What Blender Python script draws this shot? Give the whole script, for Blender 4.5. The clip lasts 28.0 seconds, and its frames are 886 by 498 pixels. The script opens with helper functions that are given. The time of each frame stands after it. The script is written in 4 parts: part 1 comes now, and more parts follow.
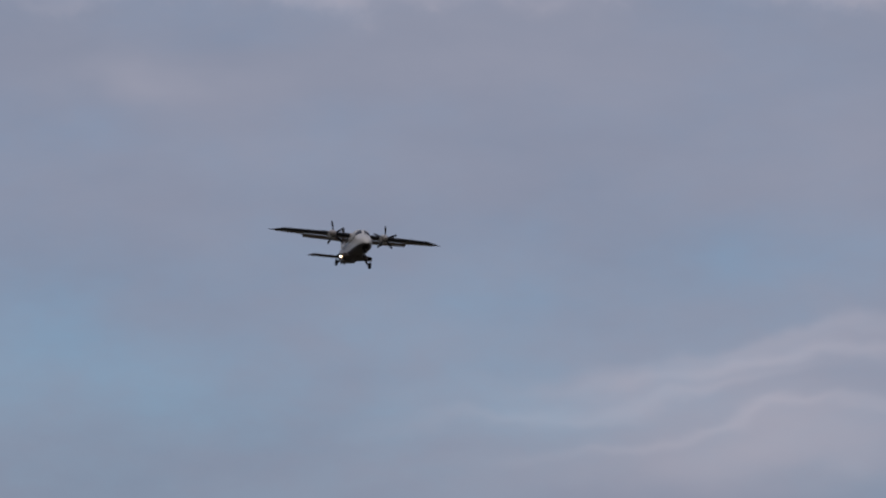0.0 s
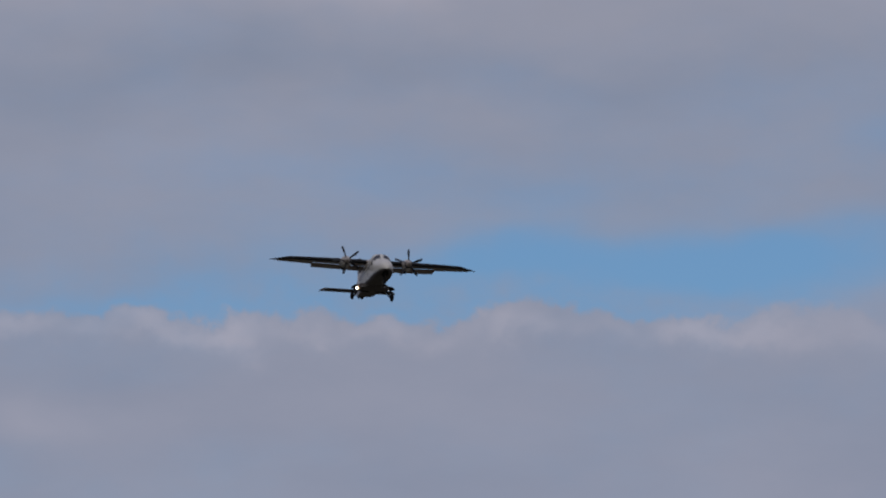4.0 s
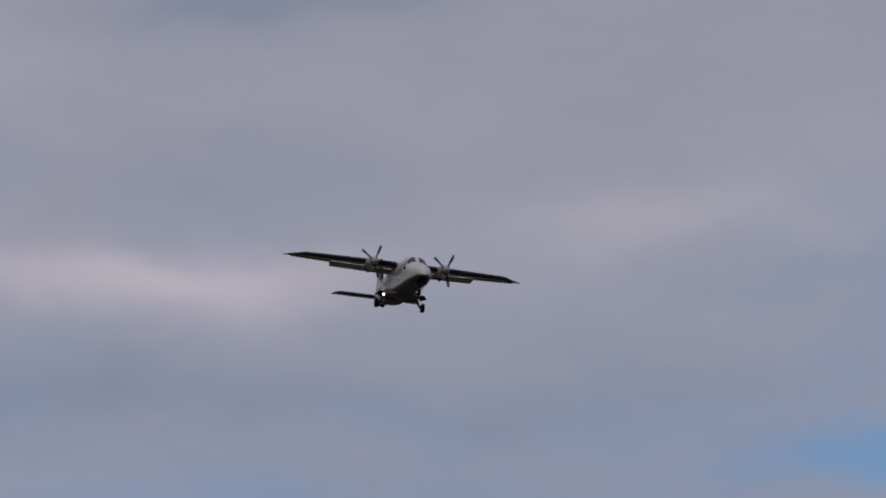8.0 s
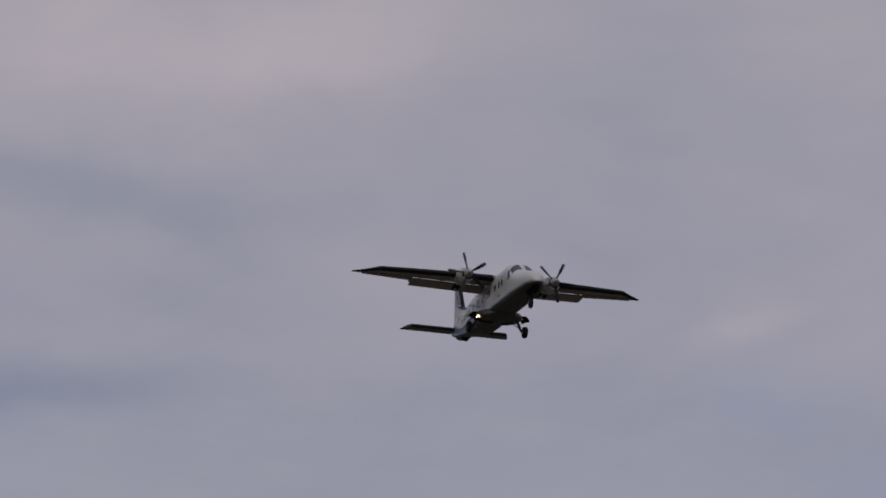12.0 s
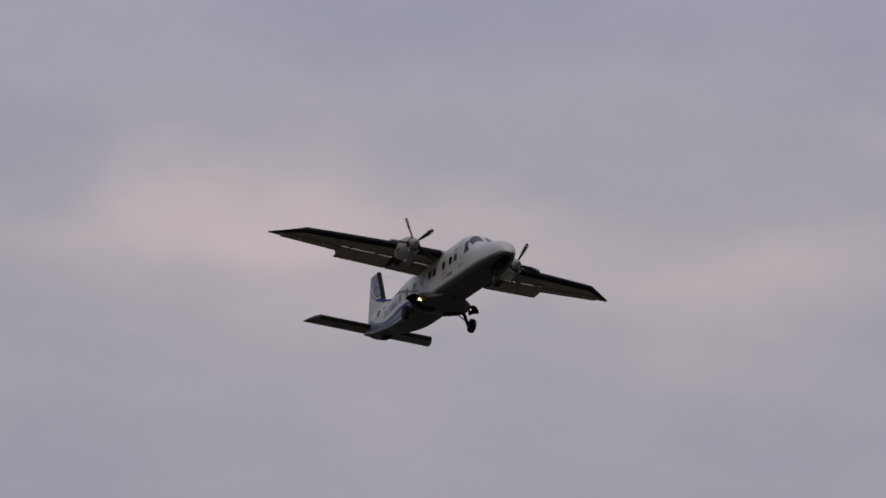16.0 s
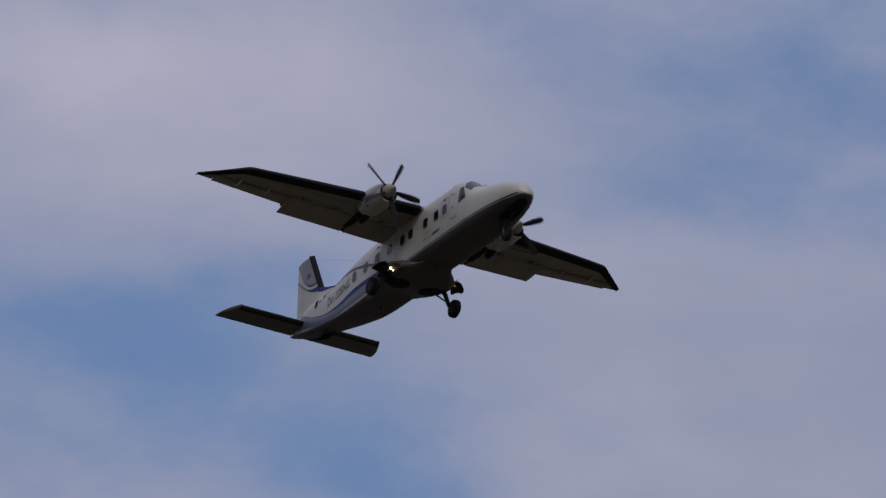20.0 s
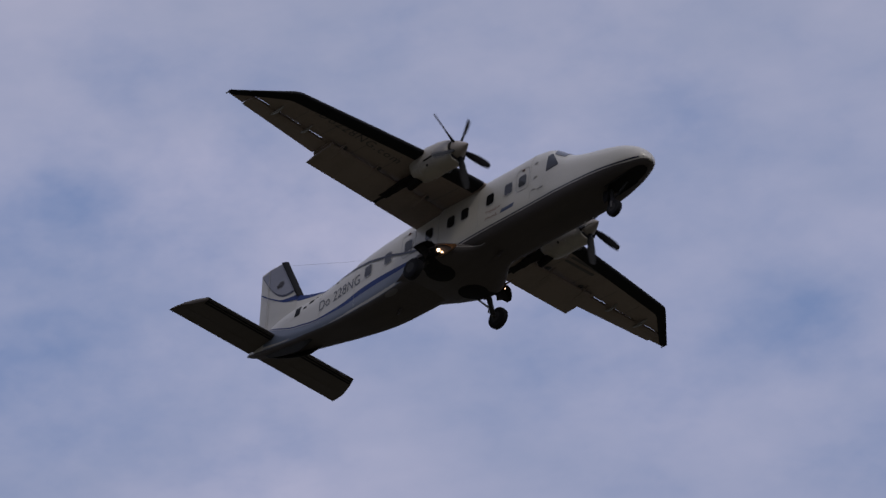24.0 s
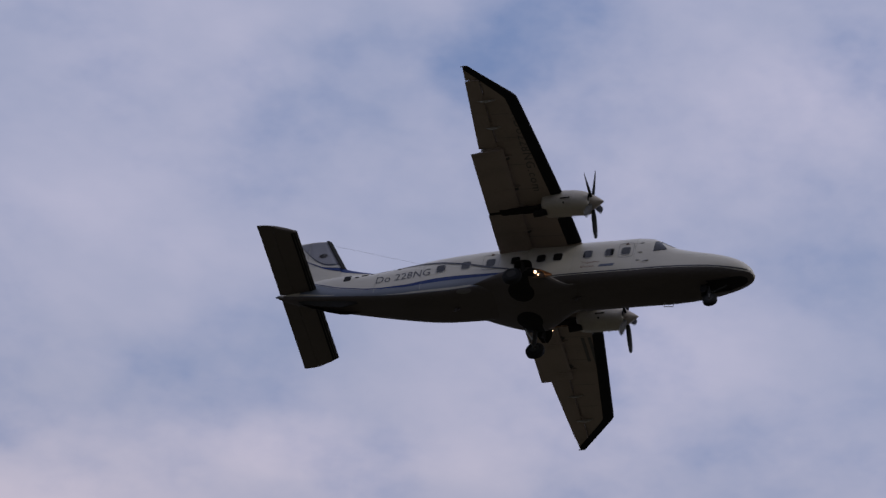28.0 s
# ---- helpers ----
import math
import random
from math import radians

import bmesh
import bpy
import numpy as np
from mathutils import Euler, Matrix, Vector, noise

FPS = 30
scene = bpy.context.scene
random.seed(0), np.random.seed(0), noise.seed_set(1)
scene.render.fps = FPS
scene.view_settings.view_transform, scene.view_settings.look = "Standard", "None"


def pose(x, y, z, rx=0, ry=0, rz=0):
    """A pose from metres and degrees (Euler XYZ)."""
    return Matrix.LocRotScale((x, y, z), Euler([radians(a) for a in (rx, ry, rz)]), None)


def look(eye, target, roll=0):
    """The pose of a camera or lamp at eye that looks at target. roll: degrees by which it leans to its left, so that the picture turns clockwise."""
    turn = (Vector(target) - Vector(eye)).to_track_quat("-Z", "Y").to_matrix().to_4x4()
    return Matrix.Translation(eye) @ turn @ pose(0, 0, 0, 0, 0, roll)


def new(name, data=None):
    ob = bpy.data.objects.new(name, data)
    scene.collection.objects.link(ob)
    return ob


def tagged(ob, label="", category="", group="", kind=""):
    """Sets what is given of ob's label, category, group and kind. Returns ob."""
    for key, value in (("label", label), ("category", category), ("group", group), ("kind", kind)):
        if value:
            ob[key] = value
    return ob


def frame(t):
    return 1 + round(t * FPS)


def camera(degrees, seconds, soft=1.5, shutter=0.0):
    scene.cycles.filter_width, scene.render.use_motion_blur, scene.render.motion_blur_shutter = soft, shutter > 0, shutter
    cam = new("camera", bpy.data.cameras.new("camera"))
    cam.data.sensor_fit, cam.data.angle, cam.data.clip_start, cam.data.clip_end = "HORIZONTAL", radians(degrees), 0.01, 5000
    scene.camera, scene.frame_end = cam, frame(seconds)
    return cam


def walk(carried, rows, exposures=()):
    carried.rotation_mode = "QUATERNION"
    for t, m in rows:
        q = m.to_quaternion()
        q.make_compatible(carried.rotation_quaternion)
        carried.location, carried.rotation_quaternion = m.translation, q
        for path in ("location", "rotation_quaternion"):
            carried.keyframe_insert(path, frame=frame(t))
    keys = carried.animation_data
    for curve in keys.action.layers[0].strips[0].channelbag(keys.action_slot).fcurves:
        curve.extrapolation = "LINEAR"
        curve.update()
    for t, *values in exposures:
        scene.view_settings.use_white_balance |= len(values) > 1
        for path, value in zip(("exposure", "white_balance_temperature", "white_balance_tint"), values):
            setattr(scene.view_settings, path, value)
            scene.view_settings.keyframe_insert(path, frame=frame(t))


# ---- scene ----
# one long lens from a fixed stand on the ground, following the airplane by hand
cam = camera(7.0, 28.0, soft=1.4, shutter=0.14)
# set for the close pass: the far approach is a little out of focus
cam.data.dof.use_dof, cam.data.dof.focus_distance, cam.data.dof.aperture_fstop = True, 245.0, 3.0
walk(cam, [
    (0.0, pose(0, 0, 1.7, 97.082, -0.000, 78.151)),
    (0.5, pose(0, 0, 1.7, 97.436, -0.000, 78.255)),
    (1.0, pose(0, 0, 1.7, 97.823, -0.000, 78.206)),
    (1.5, pose(0, 0, 1.7, 98.232, 0.000, 77.847)),
    (2.0, pose(0, 0, 1.7, 98.496, 0.000, 77.839)),
    (2.5, pose(0, 0, 1.7, 98.622, -0.000, 77.827)),
    (3.0, pose(0, 0, 1.7, 98.925, 0.000, 77.576)),
    (3.5, pose(0, 0, 1.7, 99.458, 0.000, 77.363)),
    (4.0, pose(0, 0, 1.7, 99.769, -0.000, 77.254)),
    (4.5, pose(0, 0, 1.7, 100.086, -0.000, 77.138)),
    (5.0, pose(0, 0, 1.7, 100.413, -0.000, 77.009)),
    (5.5, pose(0, 0, 1.7, 100.744, -0.000, 76.874)),
    (6.0, pose(0, 0, 1.7, 100.988, -0.000, 76.873)),
    (6.5, pose(0, 0, 1.7, 101.312, -0.000, 76.833)),
    (7.0, pose(0, 0, 1.7, 101.687, -0.000, 76.576)),
    (7.5, pose(0, 0, 1.7, 102.051, -0.000, 76.276)),
    (8.0, pose(0, 0, 1.7, 102.394, 0.000, 76.147)),
    (8.5, pose(0, 0, 1.7, 102.822, 0.000, 75.952)),
    (9.0, pose(0, 0, 1.7, 103.142, -0.000, 75.630)),
    (9.5, pose(0, 0, 1.7, 103.259, 0.000, 75.347)),
    (10.0, pose(0, 0, 1.7, 103.544, 0.000, 74.998)),
    (10.5, pose(0, 0, 1.7, 104.103, -0.000, 74.758)),
    (11.0, pose(0, 0, 1.7, 104.610, -0.000, 74.696)),
    (11.5, pose(0, 0, 1.7, 105.027, -0.000, 74.421)),
    (12.0, pose(0, 0, 1.7, 105.506, -0.000, 73.815)),
    (12.5, pose(0, 0, 1.7, 105.978, 0.000, 73.243)),
    (13.0, pose(0, 0, 1.7, 106.302, -0.000, 72.729)),
    (13.5, pose(0, 0, 1.7, 106.652, -0.000, 72.182)),
    (14.0, pose(0, 0, 1.7, 107.023, -0.000, 71.605)),
    (14.5, pose(0, 0, 1.7, 107.407, -0.000, 71.010)),
    (15.0, pose(0, 0, 1.7, 107.821, 0.000, 70.376)),
    (15.5, pose(0, 0, 1.7, 108.356, 0.000, 69.672)),
    (16.0, pose(0, 0, 1.7, 109.032, -0.000, 68.881)),
    (16.5, pose(0, 0, 1.7, 109.601, -0.000, 68.124)),
    (17.0, pose(0, 0, 1.7, 110.017, -0.000, 67.455)),
    (17.5, pose(0, 0, 1.7, 110.557, -0.000, 66.444)),
    (18.0, pose(0, 0, 1.7, 111.311, -0.000, 65.212)),
    (18.5, pose(0, 0, 1.7, 112.156, -0.000, 64.137)),
    (19.0, pose(0, 0, 1.7, 113.006, -0.000, 62.916)),
    (19.5, pose(0, 0, 1.7, 113.958, -0.000, 61.529)),
    (20.0, pose(0, 0, 1.7, 114.968, -0.000, 60.207)),
    (20.5, pose(0, 0, 1.7, 115.958, -0.000, 58.888)),
    (21.0, pose(0, 0, 1.7, 117.023, -0.000, 57.428)),
    (21.5, pose(0, 0, 1.7, 118.296, -0.000, 55.441)),
    (22.0, pose(0, 0, 1.7, 119.381, -0.000, 53.572)),
    (22.5, pose(0, 0, 1.7, 120.529, -0.000, 51.495)),
    (23.0, pose(0, 0, 1.7, 121.728, -0.000, 49.201)),
    (23.5, pose(0, 0, 1.7, 122.948, -0.000, 46.716)),
    (24.0, pose(0, 0, 1.7, 124.150, -0.000, 44.057)),
    (24.5, pose(0, 0, 1.7, 125.582, -0.188, 41.400)),
    (25.0, pose(0, 0, 1.7, 127.047, -0.709, 38.472)),
    (25.5, pose(0, 0, 1.7, 128.532, -1.500, 35.097)),
    (26.0, pose(0, 0, 1.7, 130.051, -2.499, 31.506)),
    (26.5, pose(0, 0, 1.7, 131.610, -3.652, 27.596)),
    (27.0, pose(0, 0, 1.7, 133.499, -4.877, 22.759)),
    (27.5, pose(0, 0, 1.7, 135.530, -6.141, 17.537)),
    (28.0, pose(0, 0, 1.7, 137.454, -7.425, 12.071)),
])

# ---------- sky and sun ----------
SUN_AZ, SUN_EL = -22.0, 44.0
world = bpy.data.worlds.new("sky")
scene.world = world
world.use_nodes = True


def sky_nodes(nt):
    nd, lk = nt.nodes, nt.links
    nd.clear()

    def math_node(op, a, b=None, c=None):
        n = nd.new("ShaderNodeMath")
        n.operation = op
        for i, v in enumerate((a, b, c)):
            if v is None:
                continue
            if isinstance(v, (int, float)):
                n.inputs[i].default_value = v
            else:
                lk.new(v, n.inputs[i])
        return n.outputs[0]

    tc = nd.new("ShaderNodeTexCoord")
    sep = nd.new("ShaderNodeSeparateXYZ")
    lk.new(tc.outputs["Generated"], sep.inputs[0])
    clear = nd.new("ShaderNodeTexSky")
    clear.sky_type = "NISHITA"
    clear.sun_disc = False
    clear.sun_elevation, clear.sun_rotation = radians(SUN_EL), radians(90 - SUN_AZ)
    # sky angles in degrees
    az = math_node("MULTIPLY", math_node("ARCTAN2", sep.outputs["Y"], sep.outputs["X"]), 57.29578)
    el = math_node("MULTIPLY", math_node("ARCSINE", sep.outputs["Z"]), 57.29578)

    def noise_at(scale, detail, stretch=(1, 1, 1), rough=0.5, shift=0.0):
        mp = nd.new("ShaderNodeMapping")
        mp.inputs["Scale"].default_value = stretch
        mp.inputs["Location"].default_value = (shift, shift * 0.7, -shift)
        tx = nd.new("ShaderNodeTexNoise")
        tx.inputs["Scale"].default_value, tx.inputs["Detail"].default_value, tx.inputs["Roughness"].default_value = scale, detail, rough
        lk.new(tc.outputs["Generated"], mp.inputs["Vector"])
        lk.new(mp.outputs["Vector"], tx.inputs["Vector"])
        return tx.outputs["Fac"]

    def by_height(stops):
        """A colour that changes with the height above the horizon, in degrees."""
        ramp = nd.new("ShaderNodeValToRGB")
        ramp.color_ramp.interpolation = "EASE"
        e = ramp.color_ramp.elements
        while len(e) < len(stops):
            e.new(0.5)
        for k, (deg, r, g, b) in enumerate(stops):
            e[k].position = deg / 90
        for k, (deg, r, g, b) in enumerate(stops):
            e[k].color = (r, g, b, 1)
        lk.new(math_node("DIVIDE", math_node("MAXIMUM", el, 0.0), 90.0), ramp.inputs["Fac"])
        return ramp.outputs["Color"]

    drift = noise_at(26, 4, (1, 1, 1.8), 0.5, 3.0)
    curl = noise_at(26, 4, (1, 1, 1.8), 0.5, 11.0)
    waz = math_node("ADD", az, math_node("MULTIPLY", math_node("SUBTRACT", drift, 0.5), 1.9))
    wel = math_node("ADD", el, math_node("MULTIPLY", math_node("SUBTRACT", curl, 0.5), 1.1))

    def bank(a0, e0, sa, se, lean=0.0):
        """A soft cloud bank or gap: centre, half sizes in degrees, and how far it leans."""
        da = math_node("SUBTRACT", waz, a0)
        de = math_node("MULTIPLY_ADD", da, -lean, math_node("SUBTRACT", wel, e0))
        u = math_node("DIVIDE", da, sa)
        v = math_node("DIVIDE", de, se)
        r = math_node("ADD", math_node("MULTIPLY", u, u), math_node("MULTIPLY", v, v))
        return math_node("EXPONENT", math_node("MULTIPLY", r, -1.0))

    def add_all(items):
        total = None
        for amount, *b in items:
            v = math_node("MULTIPLY", bank(*b), amount)
            total = v if total is None else math_node("ADD", total, v)
        return total

    # the low layer is smooth and closed, the higher one broken and wispy
    broken = nd.new("ShaderNodeMapRange")
    broken.inputs["From Min"].default_value, broken.inputs["From Max"].default_value = 12.0, 47.0
    broken.inputs["To Min"].default_value, broken.inputs["To Max"].default_value = 0.5, 1.12
    lk.new(el, broken.inputs["Value"])
    base = math_node("MULTIPLY", math_node("SUBTRACT", noise_at(9, 5, (1, 1, 1.5), 0.5, 7.0), 0.5), 0.7)
    wisp = math_node("MULTIPLY", math_node("SUBTRACT", noise_at(40, 7, (1, 1, 1.9), 0.6, 1.0), 0.5), 0.95)
    loose = math_node("MULTIPLY", math_node("ADD", base, wisp), broken.outputs["Result"])
    # one bank of heaped cloud with a lumpy, sunlit upper edge against a clear strip
    a0, e0, sa = SHELF
    lump = math_node("MULTIPLY", math_node("SUBTRACT", noise_at(60, 6, (1, 1, 1.2), 0.6, 9.0), 0.5), 0.95)
    over = math_node("SUBTRACT", math_node("ADD", el, lump), e0)
    u = math_node("DIVIDE", math_node("SUBTRACT", az, a0), sa)
    along = math_node("EXPONENT", math_node("MULTIPLY", math_node("POWER", math_node("ABSOLUTE", u), 4.0), -1.0))
    rise = nd.new("ShaderNodeMapRange")
    rise.interpolation_type = "SMOOTHERSTEP"
    rise.inputs["From Min"].default_value, rise.inputs["From Max"].default_value = -0.03, 0.09
    lk.new(over, rise.inputs["Value"])
    fade = math_node("EXPONENT", math_node("MULTIPLY", math_node("MAXIMUM", over, 0.0), -3.2))
    strip = math_node("MULTIPLY", math_node("MULTIPLY", rise.outputs["Result"], fade), math_node("MULTIPLY", along, -0.55))
    v = math_node("DIVIDE", math_node("ADD", over, 0.11), 0.13)
    patchy = math_node("MULTIPLY", math_node("SUBTRACT", noise_at(55, 3, (1, 1, 1.0), 0.5, 14.0), 0.38), 1.2)
    rim = math_node("MULTIPLY", math_node("EXPONENT", math_node("MULTIPLY", math_node("MULTIPLY", v, v), -1.0)), math_node("MULTIPLY", along, patchy))
    cover = math_node("ADD", math_node("ADD", math_node("ADD", loose, strip), 0.90), add_all(GAPS))
    mask = nd.new("ShaderNodeMapRange")
    mask.interpolation_type = "SMOOTHERSTEP"
    mask.inputs["From Min"].default_value, mask.inputs["From Max"].default_value = 0.12, 1.10
    lk.new(cover, mask.inputs["Value"])
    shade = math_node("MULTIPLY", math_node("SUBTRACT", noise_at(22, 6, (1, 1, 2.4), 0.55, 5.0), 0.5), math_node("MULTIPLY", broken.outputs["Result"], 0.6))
    lit = math_node("ADD", math_node("ADD", math_node("ADD", shade, 0.40), rim), add_all(BANKS))
    tone = nd.new("ShaderNodeValToRGB")
    tone.color_ramp.elements[0].position, tone.color_ramp.elements[1].position = 0.15, 0.95
    tone.color_ramp.elements[0].color = (1.93, 2.27, 3.08, 1)
    tone.color_ramp.elements[1].color = (5.1, 4.5, 4.88, 1)
    lk.new(lit, tone.inputs["Fac"])
    blue = nd.new("ShaderNodeMix")
    blue.data_type = "RGBA"
    blue.blend_type = "MULTIPLY"
    blue.inputs["Factor"].default_value = 1.0
    lk.new(clear.outputs["Color"], blue.inputs["A"])
    lk.new(by_height(CLEAR_HUE), blue.inputs["B"])
    mix = nd.new("ShaderNodeMix")
    mix.data_type = "RGBA"
    lk.new(mask.outputs["Result"], mix.inputs["Factor"])
    lk.new(blue.outputs["Result"], mix.inputs["A"])
    # cloud brightens towards the zenith, and its hue changes with height
    high = nd.new("ShaderNodeMix")
    high.data_type, high.blend_type = "RGBA", "MULTIPLY"
    high.inputs["Factor"].default_value = 1.0
    lk.new(tone.outputs["Color"], high.inputs["A"])
    lk.new(by_height(CLOUD_HUE), high.inputs["B"])
    lk.new(high.outputs["Result"], mix.inputs["B"])
    bg = nd.new("ShaderNodeBackground")
    bg.inputs["Strength"].default_value = 0.1
    lk.new(mix.outputs["Result"], bg.inputs["Color"])
    out = nd.new("ShaderNodeOutputWorld")
    lk.new(bg.outputs["Background"], out.inputs["Surface"])


# hue and strength by height: degrees, red, green, blue
CLEAR_HUE = [(0, 0.45, 0.62, 0.77), (10, 0.45, 0.62, 0.79), (18, 0.56, 0.72, 0.86), (25, 0.88, 0.94, 1.07), (36, 1.10, 1.21, 1.44), (47, 1.3, 1.48, 1.75), (90, 1.3, 1.48, 1.75)]
CLOUD_HUE = [
    (0, 0.774, 0.823, 0.881),
    (8, 0.879, 0.945, 1.020),
    (12.4, 0.981, 1.001, 1.021),
    (15.5, 1.112, 1.059, 1.037),
    (19, 1.214, 1.135, 1.055),
    (21.3, 1.16, 1.11, 1.12),
    (23.5, 0.975, 1.040, 1.180),
    (27, 1.035, 1.09, 1.225),
    (33.7, 1.127, 1.199, 1.415),
    (37, 1.175, 1.215, 1.365),
    (40, 1.19, 1.226, 1.365),
    (43.4, 1.389, 1.361, 1.416),
    (47, 1.295, 1.349, 1.524),
    (52, 1.359, 1.416, 1.600),
    (70, 1.85, 1.92, 2.10),
    (90, 2.2, 2.25, 2.4),
]
# azimuth, height of the edge and half length of the heaped bank, in degrees
SHELF = (167.8, 9.22, 3.6)
# clear gaps (negative) and thick cloud (positive), from the horizon up: amount, azimuth, elevation, half sizes in degrees, lean
GAPS_1 = [
    (-0.10, 171.22, 5.92, 1.12, 0.98, -0.01),
    (-0.12, 168.53, 6.15, 2.25, 0.72, -0.00),
    (-0.10, 170.83, 6.39, 1.35, 0.54, -0.00),
    (-0.17, 165.60, 7.05, 2.40, 0.60, -0.05),
    (0.25, 169.22, 8.57, 2.26, 0.27, -0.00),
    (-0.60, 166.23, 9.68, 1.90, 0.28, -0.04),
    (-0.50, 164.33, 9.67, 0.91, 0.27, 0.01),
    (-0.22, 167.25, 10.28, 2.73, 0.27, -0.00),
]
GAPS_2 = [
    (-0.50, 162.71, 10.64, 1.00, 0.27, -0.09),
    (-0.15, 166.07, 10.97, 2.28, 0.36, 0.00),
    (-0.08, 162.41, 12.20, 1.28, 0.58, -0.09),
    (0.12, 165.35, 13.26, 4.13, 0.89, 0.00),
    (0.20, 163.81, 16.14, 4.65, 1.79, 0.00),
    (0.28, 159.67, 18.23, 4.71, 2.32, 0.00),
    (-0.08, 152.30, 24.15, 1.80, 0.50, 0.0),
    (0.25, 152.00, 22.60, 0.80, 0.38, 0.0),
    (-0.21, 150.29, 21.92, 1.06, 0.67, 0.30),
    (-0.42, 149.94, 22.40, 1.16, 0.89, 0.30),
    (-0.21, 157.41, 22.77, 1.26, 0.22, -0.01),
    (-0.20, 151.60, 23.15, 0.97, 0.40, -0.16),
]
GAPS_3 = [
    (-0.20, 153.30, 23.60, 2.40, 0.70, 0.0),
    (-0.13, 150.85, 23.45, 1.30, 0.80, 0.02),
    (0.30, 148.17, 24.06, 1.57, 0.54, 0.29),
    (-0.10, 152.54, 24.08, 1.20, 0.40, 0.00),
    (-0.18, 153.82, 24.35, 2.36, 0.58, -0.00),
    (-0.17, 152.58, 24.42, 1.28, 0.36, -0.11),
    (-0.10, 147.25, 25.42, 2.08, 0.40, 0.00),
    (-0.22, 146.60, 25.80, 2.20, 0.90, -0.06),
    (0.45, 152.37, 26.07, 2.09, 0.67, 0.17),
    (-0.28, 147.63, 26.42, 2.10, 0.80, 0.02),
]
GAPS_4 = [
    (-0.21, 143.94, 27.07, 1.00, 1.16, 0.03),
    (-0.24, 141.77, 29.32, 0.82, 0.89, 0.03),
    (-0.16, 140.60, 31.20, 1.25, 0.72, -0.03),
    (-0.26, 140.54, 32.36, 0.64, 0.45, -0.03),
    (-0.20, 139.66, 32.87, 1.28, 0.58, -0.28),
    (-0.26, 130.65, 33.57, 0.86, 0.49, -0.14),
    (-0.26, 133.43, 34.15, 5.40, 1.88, 0.01),
    (-0.23, 137.90, 34.42, 0.49, 0.54, -0.26),
    (-0.45, 139.84, 34.74, 0.60, 0.31, -0.02),
    (-0.16, 131.52, 34.98, 0.82, 0.27, 0.02),
]
GAPS_5 = [
    (0.25, 128.50, 37.20, 3.00, 1.30, 0.0),
    (-0.26, 125.46, 41.35, 0.48, 0.63, -0.21),
    (-0.26, 116.50, 41.66, 0.42, 0.36, -0.02),
    (-0.20, 125.07, 41.88, 0.78, 0.40, -0.10),
    (-0.36, 117.09, 42.16, 0.42, 0.67, -0.48),
    (-0.33, 117.26, 43.81, 0.31, 0.40, -0.14),
    (-0.20, 114.67, 44.76, 1.39, 0.27, -0.06),
    (-0.23, 112.09, 45.41, 1.59, 0.54, -0.09),
    (-0.23, 112.03, 47.49, 1.32, 0.72, -0.14),
    (-0.49, 109.93, 48.69, 1.35, 0.67, -0.26),
]
GAPS = GAPS_1 + GAPS_2 + GAPS_3 + GAPS_4 + GAPS_5
# sunlit (positive) and shaded (negative) banks
BANKS_1 = [
    (0.19, 165.39, 5.52, 1.35, 0.27, -0.09),
    (0.17, 165.83, 5.83, 1.89, 0.58, -0.09),
    (0.18, 166.73, 5.92, 1.48, 0.06, -0.12),
    (0.26, 165.50, 6.21, 1.89, 0.08, -0.11),
    (0.16, 165.20, 6.38, 1.60, 0.06, -0.13),
    (0.14, 165.60, 5.76, 1.60, 0.05, -0.10),
    (0.09, 170.53, 8.47, 0.60, 0.16, -0.01),
    (0.08, 170.20, 8.60, 0.90, 0.22, -0.01),
]
BANKS_2 = [
    (-0.12, 167.71, 11.17, 3.19, 0.31, -0.00),
    (0.04, 167.89, 12.01, 1.19, 0.22, -0.01),
    (0.34, 169.31, 12.14, 2.0, 0.34, -0.01),
    (0.21, 167.71, 12.22, 1.19, 0.20, -0.00),
    (0.11, 164.28, 12.54, 1.51, 0.31, -0.14),
    (0.09, 164.41, 12.56, 1.51, 0.18, -0.09),
    (-0.11, 167.92, 14.33, 1.38, 0.18, -0.01),
    (-0.12, 166.74, 14.42, 1.38, 0.22, -0.01),
    (0.12, 161.34, 14.87, 0.51, 0.20, -0.18),
    (-0.15, 166.53, 16.03, 1.86, 0.27, -0.01),
]
BANKS_3 = [
    (-0.02, 163.10, 16.65, 1.87, 0.54, -0.01),
    (0.20, 165.38, 17.16, 1.96, 0.36, -0.01),
    (0.15, 163.77, 17.97, 1.03, 0.36, -0.02),
    (0.15, 159.12, 18.67, 1.42, 0.27, -0.18),
    (0.16, 156.44, 18.77, 1.89, 0.31, 0.01),
    (0.22, 160.87, 19.17, 1.23, 0.58, -0.00),
    (0.20, 159.27, 19.21, 1.99, 0.31, -0.01),
    (0.12, 161.50, 19.38, 0.81, 0.40, -0.20),
    (0.18, 153.95, 19.88, 2.00, 0.36, 0.01),
    (0.14, 153.08, 21.40, 2.02, 0.31, 0.00),
]
